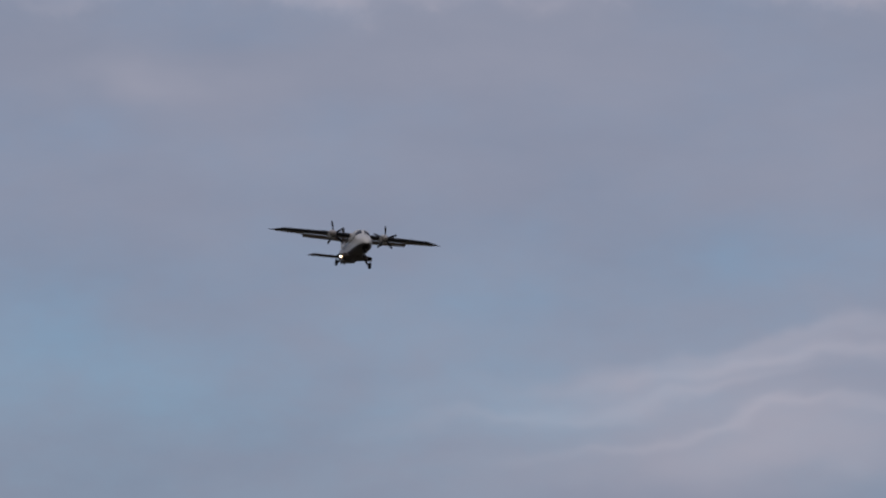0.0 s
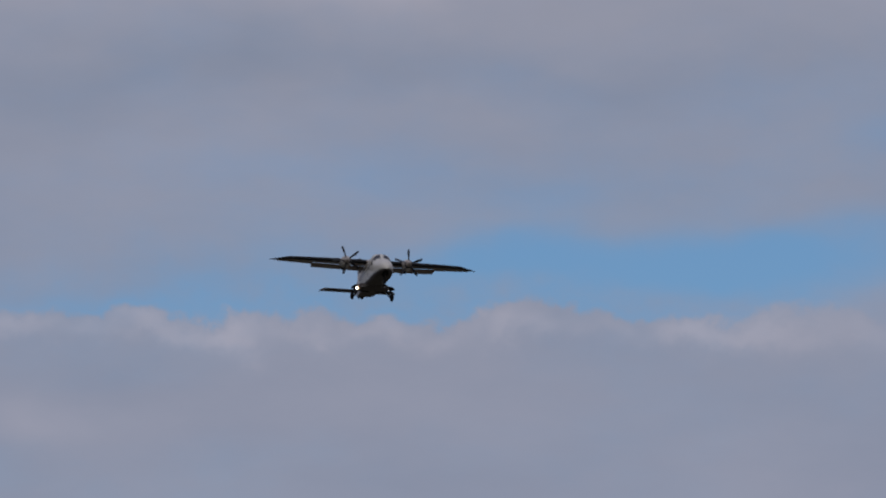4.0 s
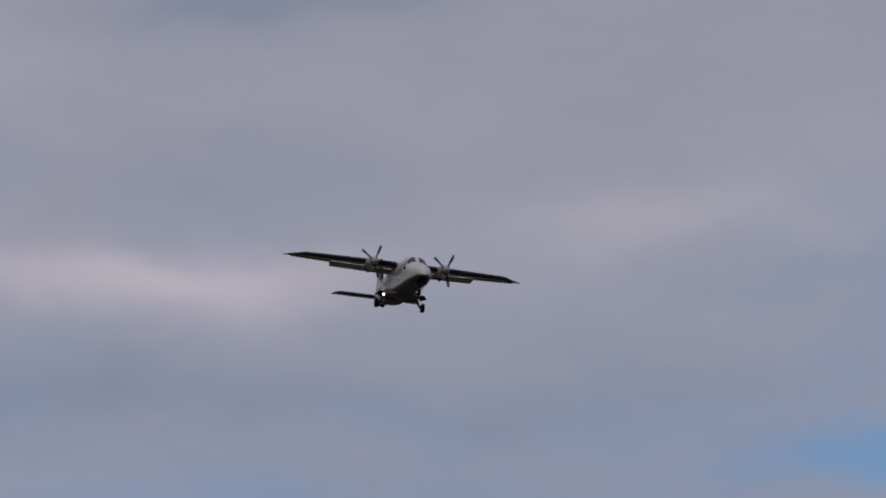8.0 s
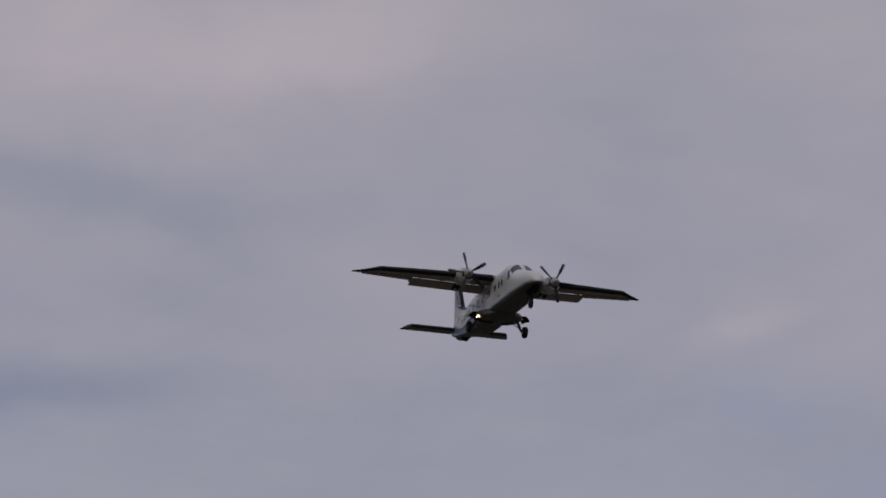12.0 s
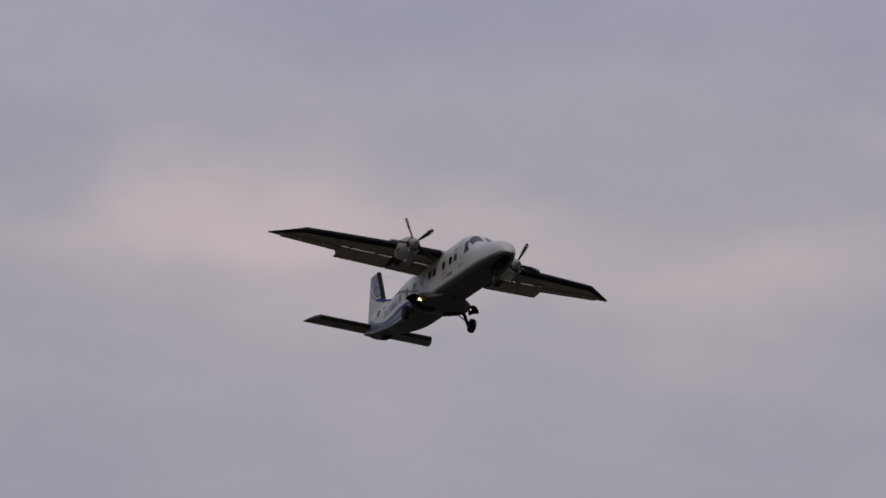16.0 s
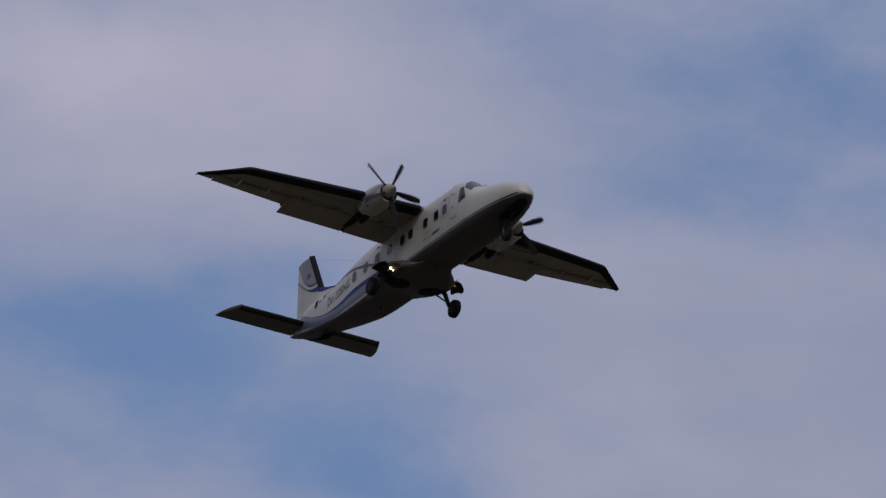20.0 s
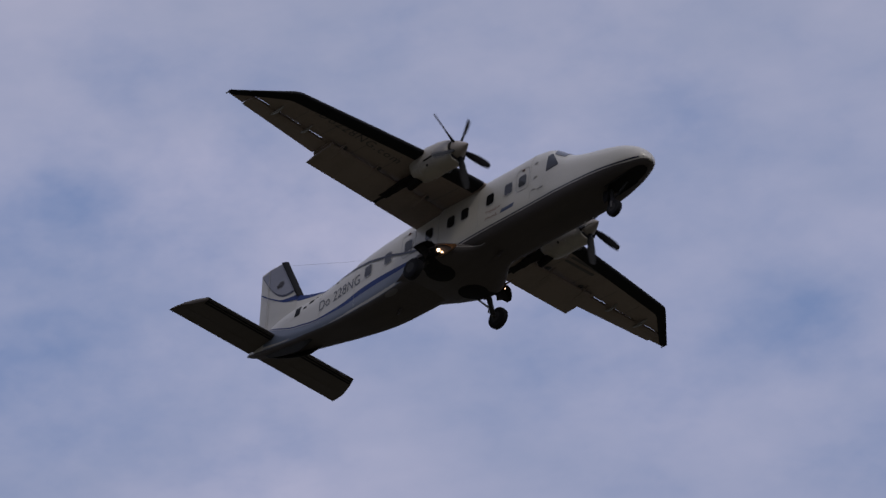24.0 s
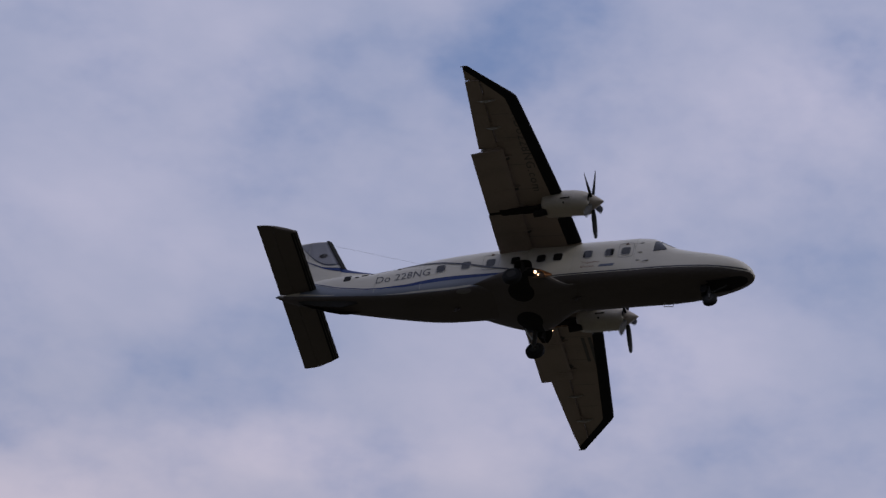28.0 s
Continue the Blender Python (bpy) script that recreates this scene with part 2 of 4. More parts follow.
BANKS_4 = [
    (0.10, 155.76, 23.25, 1.27, 0.67, -0.02),
    (0.30, 152.87, 26.38, 1.90, 0.76, 0.07),
    (0.18, 146.58, 28.50, 1.68, 0.54, 0.10),
    (0.17, 135.31, 32.05, 1.27, 0.67, 0.01),
    (0.21, 134.73, 34.41, 2.28, 0.58, 0.02),
    (0.13, 138.69, 34.41, 0.60, 0.40, -0.01),
    (0.13, 136.52, 34.67, 1.09, 0.63, -0.27),
    (0.10, 128.37, 38.13, 3.41, 1.34, -0.00),
    (0.13, 118.23, 39.90, 1.92, 0.36, -0.04),
    (0.17, 118.00, 40.85, 1.95, 0.63, -0.04),
]
BANKS_5 = [
    (0.17, 119.87, 41.59, 1.43, 0.63, -0.01),
    (0.19, 119.84, 41.62, 1.97, 0.49, -0.11),
    (0.13, 123.04, 41.73, 0.60, 0.27, -0.04),
    (0.19, 113.97, 43.73, 1.86, 0.49, -0.11),
    (0.10, 113.65, 44.06, 1.49, 0.72, -0.05),
    (0.15, 110.31, 44.26, 1.56, 0.40, -0.08),
    (0.19, 110.80, 45.20, 2.09, 0.40, -0.14),
    (0.19, 117.94, 45.53, 1.47, 0.49, -0.14),
    (0.13, 107.56, 46.52, 2.27, 0.67, -0.11),
    (0.17, 106.15, 48.60, 1.35, 0.76, -0.09),
]
BANKS = BANKS_1 + BANKS_2 + BANKS_3 + BANKS_4 + BANKS_5
sky_nodes(world.node_tree)

sun = new("sun", bpy.data.lights.new("sun", "SUN"))
sun.data.energy, sun.data.angle, sun.data.color = 0.9, radians(14), (1.0, 0.95, 0.88)
sun.matrix_world = look((0, 0, 50), (-math.cos(radians(SUN_AZ)) * math.cos(radians(SUN_EL)), -math.sin(radians(SUN_AZ)) * math.cos(radians(SUN_EL)), 50 - math.sin(radians(SUN_EL))))

AIR = "white twin-propeller airplane with blue stripes, flaps and wheels down"

# ---------- materials ----------


def nodes_of(mat):
    mat.use_nodes = True
    return mat.node_tree.nodes, mat.node_tree.links, mat.node_tree.nodes["Principled BSDF"]


def paint(name, colour, rough=0.35, dirt=0.25, scale=1.6, metal=0.0, coat=0.0, streak=3.0, gloss=0.5):
    """Aircraft paint: two scales of grime, streaked along the airflow, and a faint skin ripple."""
    mat = bpy.data.materials.new(name)
    nd, lk, bsdf = nodes_of(mat)
    tc = nd.new("ShaderNodeTexCoord")
    mp = nd.new("ShaderNodeMapping")
    mp.inputs["Scale"].default_value = (1.0 / streak, 1, 1)
    big = nd.new("ShaderNodeTexNoise")
    big.inputs["Scale"].default_value = scale
    big.inputs["Detail"].default_value = 5
    fine = nd.new("ShaderNodeTexNoise")
    fine.inputs["Scale"].default_value = scale * 14
    fine.inputs["Detail"].default_value = 3
    ramp = nd.new("ShaderNodeValToRGB")
    ramp.color_ramp.elements[0].position, ramp.color_ramp.elements[1].position = 0.35, 0.7
    ramp.color_ramp.elements[0].color = (*[c * (1 - dirt) for c in colour], 1)
    ramp.color_ramp.elements[1].color = (*colour, 1)
    add = nd.new("ShaderNodeMath")
    add.operation = "MULTIPLY_ADD"
    add.inputs[1].default_value = 0.35
    bump = nd.new("ShaderNodeBump")
    bump.inputs["Strength"].default_value = 0.05
    bump.inputs["Distance"].default_value = 0.02
    rr = nd.new("ShaderNodeMapRange")
    rr.inputs["To Min"].default_value, rr.inputs["To Max"].default_value = rough * 0.8, min(1, rough * 1.4)
    lk.new(tc.outputs["Object"], mp.inputs["Vector"])
    lk.new(mp.outputs["Vector"], big.inputs["Vector"])
    lk.new(tc.outputs["Object"], fine.inputs["Vector"])
    lk.new(fine.outputs["Fac"], add.inputs[0])
    lk.new(big.outputs["Fac"], add.inputs[2])
    lk.new(add.outputs[0], ramp.inputs["Fac"])
    lk.new(ramp.outputs["Color"], bsdf.inputs["Base Color"])
    lk.new(fine.outputs["Fac"], rr.inputs["Value"])
    lk.new(rr.outputs["Result"], bsdf.inputs["Roughness"])
    lk.new(big.outputs["Fac"], bump.inputs["Height"])
    lk.new(bump.outputs["Normal"], bsdf.inputs["Normal"])
    bsdf.inputs["Metallic"].default_value = metal
    bsdf.inputs["Coat Weight"].default_value = coat
    bsdf.inputs["Specular IOR Level"].default_value = gloss
    return mat


def glow(name, colour, strength):
    mat = bpy.data.materials.new(name)
    nd, lk, bsdf = nodes_of(mat)
    bsdf.inputs["Base Color"].default_value = (*colour, 1)
    bsdf.inputs["Emission Color"].default_value = (*colour, 1)
    bsdf.inputs["Emission Strength"].default_value = strength
    return mat


WHITE = paint("white_paint", (0.44, 0.412, 0.357), 0.36, 0.16, coat=0.15)
# cowling white dulled for the wing's shade as well as for grime
COWL = paint("dulled_cowling_paint", (0.36, 0.325, 0.275), 0.4, 0.45, 1.8, coat=0.1)
# wing cream darkened all over: the shade beneath the wing is in this colour
UNDER = paint("shaded_wing_paint", (0.245, 0.195, 0.163), 0.5, 0.35, 0.9, gloss=0.3)
# tailplane cream taken down to near-black: underside shade is in the colour
STAB = paint("shaded_tailplane_paint", (0.085, 0.071, 0.062), 0.55, 0.35, 0.9, gloss=0.3)
SPIN = paint("dull_spinner_paint", (0.26, 0.225, 0.19), 0.38, 0.4, 3.0, coat=0.1)
# belly grey lowered to near-black so that it carries the shade underneath
BELLY = paint("shaded_belly_paint", (0.080, 0.069, 0.065), 0.65, 0.35, 0.8, gloss=0.2)
REAR = paint("rear_grey_blue_paint", (0.115, 0.134, 0.172), 0.35, 0.2, 1.0)
BLUE = paint("blue_paint", (0.002, 0.019, 0.115), 0.4, 0.2, gloss=0.2)
NAVY = paint("navy_paint", (0.007, 0.010, 0.024), 0.35, 0.2)
FINGREY = paint("fin_blue_grey_paint", (0.17, 0.17, 0.195), 0.35, 0.2)
BOOT = paint("black_rubber_boot", (0.013, 0.013, 0.014), 0.7, 0.3, gloss=0.12)
RUBBER = paint("tyre_rubber", (0.012, 0.012, 0.013), 0.8, 0.3, gloss=0.15)
STEEL = paint("steel", (0.35, 0.35, 0.35), 0.35, 0.3, 4.0, metal=0.9)
STRUT = paint("strut_paint", (0.07, 0.066, 0.062), 0.45, 0.3, 4.0)
HUB = paint("wheel_hub", (0.028, 0.027, 0.026), 0.6, 0.3, 4.0, gloss=0.15)
DARK = paint("bay_dark", (0.018, 0.017, 0.017), 0.9, 0.3, 3.0, gloss=0.05)
SOOT = paint("soot", (0.018, 0.016, 0.015), 0.9, 0.4, 3.0, gloss=0.08)
BLADE = paint("blade_grey", (0.012, 0.012, 0.013), 0.6, 0.3, 4.0, gloss=0.2)
FRAME = paint("window_surround", (0.30, 0.285, 0.26), 0.4, 0.2, 4.0)
GLASS = paint("tinted_window", (0.010, 0.010, 0.011), 0.10, 0.2, 3.0, gloss=0.35)
# paler base colour holds the reflection that a few panes show
PALE_GLASS = paint("window_with_reflection", (0.05, 0.05, 0.052), 0.15, 0.3, 3.0, gloss=0.25)
PATCH = paint("grey_patch", (0.11, 0.10, 0.095), 0.5, 0.3, 2.0)
INK = paint("dark_lettering", (0.075, 0.078, 0.092), 0.5, 0.2, 4.0)
FAINT = paint("faint_lettering", (0.075, 0.068, 0.066), 0.5, 0.3, 4.0)
RED = paint("red_lettering", (0.14, 0.06, 0.045), 0.5, 0.2, 4.0)
MARK = paint("maker_mark_blue", (0.07, 0.085, 0.14), 0.5, 0.2, 4.0)
# the orange of the lamp's glow is put into the bowl's own colour
LAMPLIT = paint("lamplit_bowl", (0.24, 0.14, 0.075), 0.35, 0.2, 6.0, metal=0.4)
LAMP = glow("landing_lamp", (1.0, 0.64, 0.38), 5.0)
BEAM = glow("lamp_beam", (1.0, 0.86, 0.72), 48.0)
LAMP_DIM = glow("landing_lamp_dim", (1.0, 0.58, 0.32), 6.0)

# ---------- mesh helpers ----------


def part(name, bm, mat, parent, label="", smooth=40):
    """One bmesh as one mesh object under a thing or a part."""
    bmesh.ops.recalc_face_normals(bm, faces=bm.faces)
    me = bpy.data.meshes.new(name)
    bm.to_mesh(me)
    bm.free()
    me.materials.append(mat)
    if smooth:
        me.polygons.foreach_set("use_smooth", [True] * len(me.polygons))
        me.set_sharp_from_angle(angle=radians(smooth))
    ob = new(name, me)
    ob.parent = parent
    if label:
        ob["label"] = label
    return ob


def loft(rings, close=True, cap=True, bm=None):
    """Skin through rings of equally many points."""
    bm = bm or bmesh.new()
    vs = [[bm.verts.new(p) for p in r] for r in rings]
    n = len(vs[0])
    for a, b in zip(vs, vs[1:]):
        for i in range(n if close else n - 1):
            j = (i + 1) % n
            bm.faces.new((a[i], a[j], b[j], b[i]))
    if cap and close:
        bm.faces.new(vs[0])
        bm.faces.new(vs[-1])
    return bm


def tube(points, r, n=8, bm=None):
    """Round bar along points; r a number or one for each point."""
    pts = [Vector(p) for p in points]
    rings = []
    for i, p in enumerate(pts):
        d = (pts[min(i + 1, len(pts) - 1)] - pts[max(i - 1, 0)]).normalized()
        s = d.cross(Vector((0.31, 0.22, 0.92))).normalized()
        u = s.cross(d)
        q = r[i] if isinstance(r, (list, tuple)) else r
        rings.append([p + q * (math.cos(a) * s + math.sin(a) * u) for a in [2 * math.pi * k / n for k in range(n)]])
    return loft(rings, bm=bm)


def turned(profile, centre, axis="x", n=28, bm=None):
    """A turned shape: profile of (along, radius) about an axis through centre."""
    rings = []
    for a, r in profile:
        ring = []
        for k in range(n):
            c, s = math.cos(2 * math.pi * k / n) * r, math.sin(2 * math.pi * k / n) * r
            p = (a, c, s) if axis == "x" else (c, a, s)
            ring.append(Vector(p) + Vector(centre))
        rings.append(ring)
    return loft(rings, bm=bm)


def smooth_curve(xs, ys):
    """A smooth function through (xs, ys), xs rising."""
    xs, ys = np.array(xs, float), np.array(ys, float)
    slope = np.gradient(ys, xs)

    def at(x):
        x = min(max(x, xs[0]), xs[-1])
        i = min(int(np.searchsorted(xs, x, side="right")) - 1, len(xs) - 2)
        h = xs[i + 1] - xs[i]
        t = (x - xs[i]) / h
        return float((2 * t**3 - 3 * t**2 + 1) * ys[i] + (t**3 - 2 * t**2 + t) * h * slope[i]
                     + (3 * t**2 - 2 * t**3) * ys[i + 1] + (t**3 - t**2) * h * slope[i + 1])
    return at


# ---------- fuselage shape: x forward, y to port, z up ----------
SX = [-9.55, -9.2, -8.4, -7.4, -6.2, -5.0, -3.8, -2.6, 0.0, 2.4, 3.3, 3.75, 4.1, 4.5, 5.2, 6.0, 6.6, 6.95, 7.12, 7.2]
F_TOP = smooth_curve(SX, [-0.34, -0.15, 0.12, 0.20, 0.07, 0.225, 0.395, 0.455, 0.54, 0.54, 0.53, 0.43, 0.19, -0.08, -0.305, -0.47, -0.665, -0.89, -1.085, -1.26])
F_MID = smooth_curve(SX, [-0.43, -0.415, -0.445, -0.535, -0.67, -0.78, -0.785, -0.71, -0.61, -0.61, -0.615, -0.665, -0.785, -0.92, -1.04, -1.115, -1.175, -1.23, -1.27, -1.30])
F_BOT = smooth_curve(SX, [-0.52, -0.66, -0.90, -1.13, -1.36, -1.57, -1.72, -1.74, -1.66, -1.66, -1.66, -1.66, -1.66, -1.66, -1.66, -1.62, -1.54, -1.46, -1.40, -1.34])
F_WID = smooth_curve(SX, [0.05, 0.13, 0.26, 0.39, 0.52, 0.64, 0.76, 0.82, 0.82, 0.82, 0.82, 0.82, 0.82, 0.80, 0.76, 0.67, 0.52, 0.36, 0.22, 0.06])
F_POW = smooth_curve(SX, [2.0, 2.0, 2.3, 2.7, 2.8, 2.9, 3.05, 3.3, 3.4, 3.4, 3.3, 3.1, 2.9, 2.7, 2.5, 2.3, 2.2, 2.1, 2.0, 2.0])
# the lower half is boxy: upright sides, a tight corner and a flat underside
F_LOW = smooth_curve(SX, [3.0, 4.0, 5.5, 6.0, 6.0, 6.0, 6.0, 6.0, 6.0, 6.0, 6.0, 6.0, 5.8, 5.4, 4.4, 3.2, 2.6, 2.3, 2.0, 2.0])
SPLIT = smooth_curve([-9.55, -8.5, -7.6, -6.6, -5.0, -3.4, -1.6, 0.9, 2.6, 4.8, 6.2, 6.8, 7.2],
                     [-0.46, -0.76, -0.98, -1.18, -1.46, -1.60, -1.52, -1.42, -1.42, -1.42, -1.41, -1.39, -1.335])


def half_section(x, upper):
    """Half height and roundness of the upper or the lower half at station x."""
    return (F_TOP(x) - F_MID(x), F_POW(x)) if upper else (F_MID(x) - F_BOT(x), F_LOW(x))


def shell(x, a, grow=0.0):
    """Point of the fuselage skin at station x and angle a (0 to port, 90 up)."""
    ca, sa = math.cos(a), math.sin(a)
    h, n = half_section(x, sa > 0)
    return Vector((x, (F_WID(x) + grow) * math.copysign(abs(ca)**(2 / n), ca), F_MID(x) + (h + grow) * math.copysign(abs(sa)**(2 / n), sa)))


def side_y(x, z, grow=0.0):
    h, n = half_section(x, z > F_MID(x))
    return F_WID(x) * max(0.0, 1 - min(1, abs((z - F_MID(x)) / h))**n)**(1 / n) + grow


def under_z(x, y):
    """Height of the underside at station x, y off the middle."""
    h, n = half_section(x, False)
    return F_MID(x) - h * (1 - min(0.99, abs(y) / F_WID(x))**n)**(1 / n)


def angle_at(x, z):
    h, n = half_section(x, z > F_MID(x))
    q = max(-0.98, min(0.98, (z - F_MID(x)) / h))
    return math.asin(math.copysign(abs(q)**(n / 2), q))


def fuselage(plane):
    xs = sorted(set(list(np.linspace(-9.55, 7.2, 110)) + list(np.linspace(6.6, 7.2, 12))))
    up, low = [], []
    for x in xs:
        a = angle_at(x, SPLIT(x))
        up.append([shell(x, a + (math.pi - 2 * a) * k / 30) for k in range(31)])
        low.append([shell(x, a - (math.pi + 2 * a) * k / 26) for k in range(27)])
    part("fuselage_upper", loft(up, close=False), WHITE, plane, "cream-white painted upper fuselage")
    cut = next(i for i, x in enumerate(xs) if x > -2.0)
    part("fuselage_belly", loft(low[cut:], close=False), BELLY, plane, "fuselage belly, shade kept in its dark grey")
    part("rear_belly", loft(low[:cut + 1], close=False), BELLY, plane, "rear fuselage belly, shade kept in its dark grey")
    bm = bmesh.new()
    bmesh.ops.create_uvsphere(bm, u_segments=16, v_segments=8, radius=0.085, matrix=Matrix.Translation((7.17, 0, -1.31)) @ Matrix.Diagonal((0.5, 1, 0.8, 1)))
    part("nose_tip", bm, WHITE, plane)
    part("tail_cone", turned([(-9.5, 0.07), (-9.6, 0.055), (-9.68, 0.02)], (0, 0, -0.43), n=14), REAR, plane)


def stripe(name, pts, width, mat, plane, label, sides=(-1, 1), grow=0.005):
    """Painted band along (x, z) points on the fuselage sides."""
    zc = smooth_curve([p[0] for p in pts], [p[1] for p in pts])
    wc = smooth_curve([p[0] for p in pts], width)
    for s in sides:
        rings = []
        for x in np.linspace(pts[0][0], pts[-1][0], 70):
            rings.append([Vector((x, s * side_y(x, z, grow), z)) for z in np.linspace(zc(x) - wc(x) / 2, zc(x) + wc(x) / 2, 5)])
        part(name, loft(rings, close=False), mat, plane, label)


def side_plate(outline, s, grow, bm=None):
    """A plate of (x, z) outline that lies on the fuselage side."""
    bm = bm or bmesh.new()
    cx, cz = sum(p[0] for p in outline) / len(outline), sum(p[1] for p in outline) / len(outline)
    n = len(outline)

    def ring(k):
        return [bm.verts.new((x, s * side_y(x, z, grow), z)) for x, z in [(cx + k * (x - cx), cz + k * (z - cz)) for x, z in outline]]
    rings = [ring(k) for k in (1.0, 0.75, 0.5, 0.25)]
    edge = [bm.verts.new((x, s * (side_y(x, z) - 0.01), z)) for x, z in outline]
    for a, b in zip([edge] + rings, rings):
        for i in range(n):
            bm.faces.new((a[i], a[(i + 1) % n], b[(i + 1) % n], b[i]))
    bm.faces.new(rings[-1])
    return bm


def rounded(cx, cz, w, h, r, n=4):
    out = []
    for qx, qz, a0 in ((1, 1, 0), (-1, 1, 90), (-1, -1, 180), (1, -1, 270)):
        for k in range(n + 1):
            a = radians(a0 + 90 * k / n)
            out.append((cx + qx * (w / 2 - r) + r * math.cos(a), cz + qz * (h / 2 - r) + r * math.sin(a)))
    return out


def band(outer, inner, s, grow):
    bm = bmesh.new()
    a = [bm.verts.new((x, s * side_y(x, z, grow), z)) for x, z in outer]
    b = [bm.verts.new((x, s * side_y(x, z, grow), z)) for x, z in inner]
    d = [bm.verts.new((x, s * side_y(x, z, -0.01), z)) for x, z in outer]
    for i in range(len(a)):
        j = (i + 1) % len(a)
        bm.faces.new((a[i], a[j], b[j], b[i]))
        bm.faces.new((a[i], d[i], d[j], a[j]))
    return bm


def fuselage_details(plane):
    def row(x):
        return -0.44 - 0.014 * (2.83 - x)
    for s in (-1, 1):
        for x in (-3.62, -2.73, -1.86, -1.0, -0.11, 0.47, 1.51, 2.26, 2.83):
            pane = part("window", side_plate(rounded(x, row(x), 0.30, 0.36, 0.08), s, 0.012), PALE_GLASS if x in (-2.73, 2.83, -1.86) else GLASS, plane, "small dark cabin window")
            part("window_frame", band(rounded(x, row(x), 0.36, 0.42, 0.11), rounded(x, row(x), 0.30, 0.36, 0.08), s, 0.010), FRAME, pane)
        cock = [(3.79, -0.56), (4.02, -0.54), (4.24, -0.52), (4.23, -0.46), (4.15, -0.32), (4.05, -0.15), (3.94, 0.02), (3.88, 0.04), (3.79, -0.01), (3.79, -0.28)]
        pane = part("cockpit_window", side_plate(cock, s, 0.012), GLASS, plane, "dark cockpit side window")
        # windscreen halves on the slope ahead of the roof
        rings = []
        for q in np.linspace(0, 1, 7):
            rings.append([shell(x, radians(90 - s * (4 + 48 * k / 6)), 0.01) for k, x in [(k, 3.76 + 0.04 * k + q * (0.60 - 0.03 * k)) for k in range(7)]])
        part("windscreen", loft(rings, close=False), GLASS, plane, "dark sloping windscreen pane")
    for x, z, w, h in ((2.83, -0.38, 0.54, 0.76), (-1.86, -0.46, 0.60, 0.80)):
        o, i = rounded(x, z, w, h, 0.15), rounded(x, z, w - 0.05, h - 0.05, 0.13)
        d = part("door_outline", band(o, i, -1, 0.007), FRAME, plane, "grey outline of a cabin door")
        part("door_handle", tube([(x - 0.03, -side_y(x, -0.1, 0.02), 0.04 - 0.14), (x + 0.06, -side_y(x, -0.1, 0.02), -0.08)], 0.02), RED, d)
    # belly line, rear blue band and the thin line over the rear windows
    edge = [(x, SPLIT(x) + 0.045) for x in np.linspace(-1.6, 7.12, 16)]
    stripe("belly_line", edge, [0.04] * len(edge), NAVY, plane, "thin dark line above the belly")
    low = [(-8.75, 0.0), (-8.45, -0.12), (-8.1, -0.29), (-7.75, -0.46), (-7.3, -0.66), (-6.8, -0.81), (-6.38, -0.94), (-5.77, -1.05), (-5.2, -1.10), (-4.7, -1.135), (-4.1, -1.11), (-3.4, -1.095), (-2.8, -1.10), (-2.1, -1.11), (-1.3, -1.09)]
    stripe("blue_band", low, [0.03, 0.035, 0.035, 0.035, 0.04, 0.04, 0.045, 0.06, 0.09, 0.13, 0.18, 0.19, 0.18, 0.14, 0.07], BLUE, plane, "swept blue band on the rear fuselage")
    low2 = [(x, (SPLIT(x) + z) / 2 - 0.03) for (x, z) in low]
    stripe("grey_band", low2, [max(0.02, abs(z - SPLIT(x)) - 0.02) for (x, z) in low], REAR, plane, "blue-grey band below the blue one", grow=0.003)
    top = [(-6.2, -0.03), (-5.5, 0.0), (-4.95, -0.03), (-4.5, -0.06), (-4.05, -0.135), (-3.6, -0.22), (-3.15, -0.345), (-2.7, -0.46), (-2.2, -0.63), (-1.7, -0.78), (-1.15, -0.91)]
    stripe("upper_line", top, [0.03, 0.05, 0.06, 0.07, 0.075, 0.08, 0.08, 0.08, 0.08, 0.075, 0.06], NAVY, plane, "thin dark blue line over the rear windows", grow=0.015)
    for x in (3.15, 1.02, -0.62, -4.25, -5.95):
        a0 = angle_at(x, SPLIT(x) + 0.1)
        part("skin_seam", tube([shell(x, math.pi - a0 - (math.pi - 2 * a0) * k / 40, 0.002) for k in range(41)], 0.006, 5), FRAME, plane)
    # small fittings
    for x, z in ((3.35, -0.05), (3.35, -0.55), (3.30, -0.95), (3.62, -1.0), (-5.2, -0.1)):
        part("vent", side_plate(rounded(x, z, 0.13, 0.05, 0.02, 2), -1, 0.02), FRAME, plane)
    part("pitot_tube", tube([(3.5, -0.77, -1.02), (3.5, -0.86, -1.06), (3.66, -0.88, -1.06)], 0.014), STEEL, plane)
    part("foot_step", tube([(4.05, 0.52, -1.70), (4.03, 0.57, -1.83), (4.34, 0.57, -1.85), (4.37, 0.52, -1.70)], 0.014), FRAME, plane)
    for x, z, h in ((-1.5, 0.48, 0.22), (1.9, 0.49, 0.18), (-4.4, 0.36, 0.16)):
        bm = loft([[(x - 0.13, -0.015, z - 0.02), (x + 0.13, -0.015, z - 0.02), (x + 0.13, 0.015, z - 0.02), (x - 0.13, 0.015, z - 0.02)],
                   [(x - 0.15, -0.006, z + h), (x - 0.02, -0.006, z + h), (x - 0.02, 0.006, z + h), (x - 0.15, 0.006, z + h)]])
        part("blade_aerial", bm, WHITE, plane)
    for x in (1.2, -3.0):
        z = F_BOT(x)
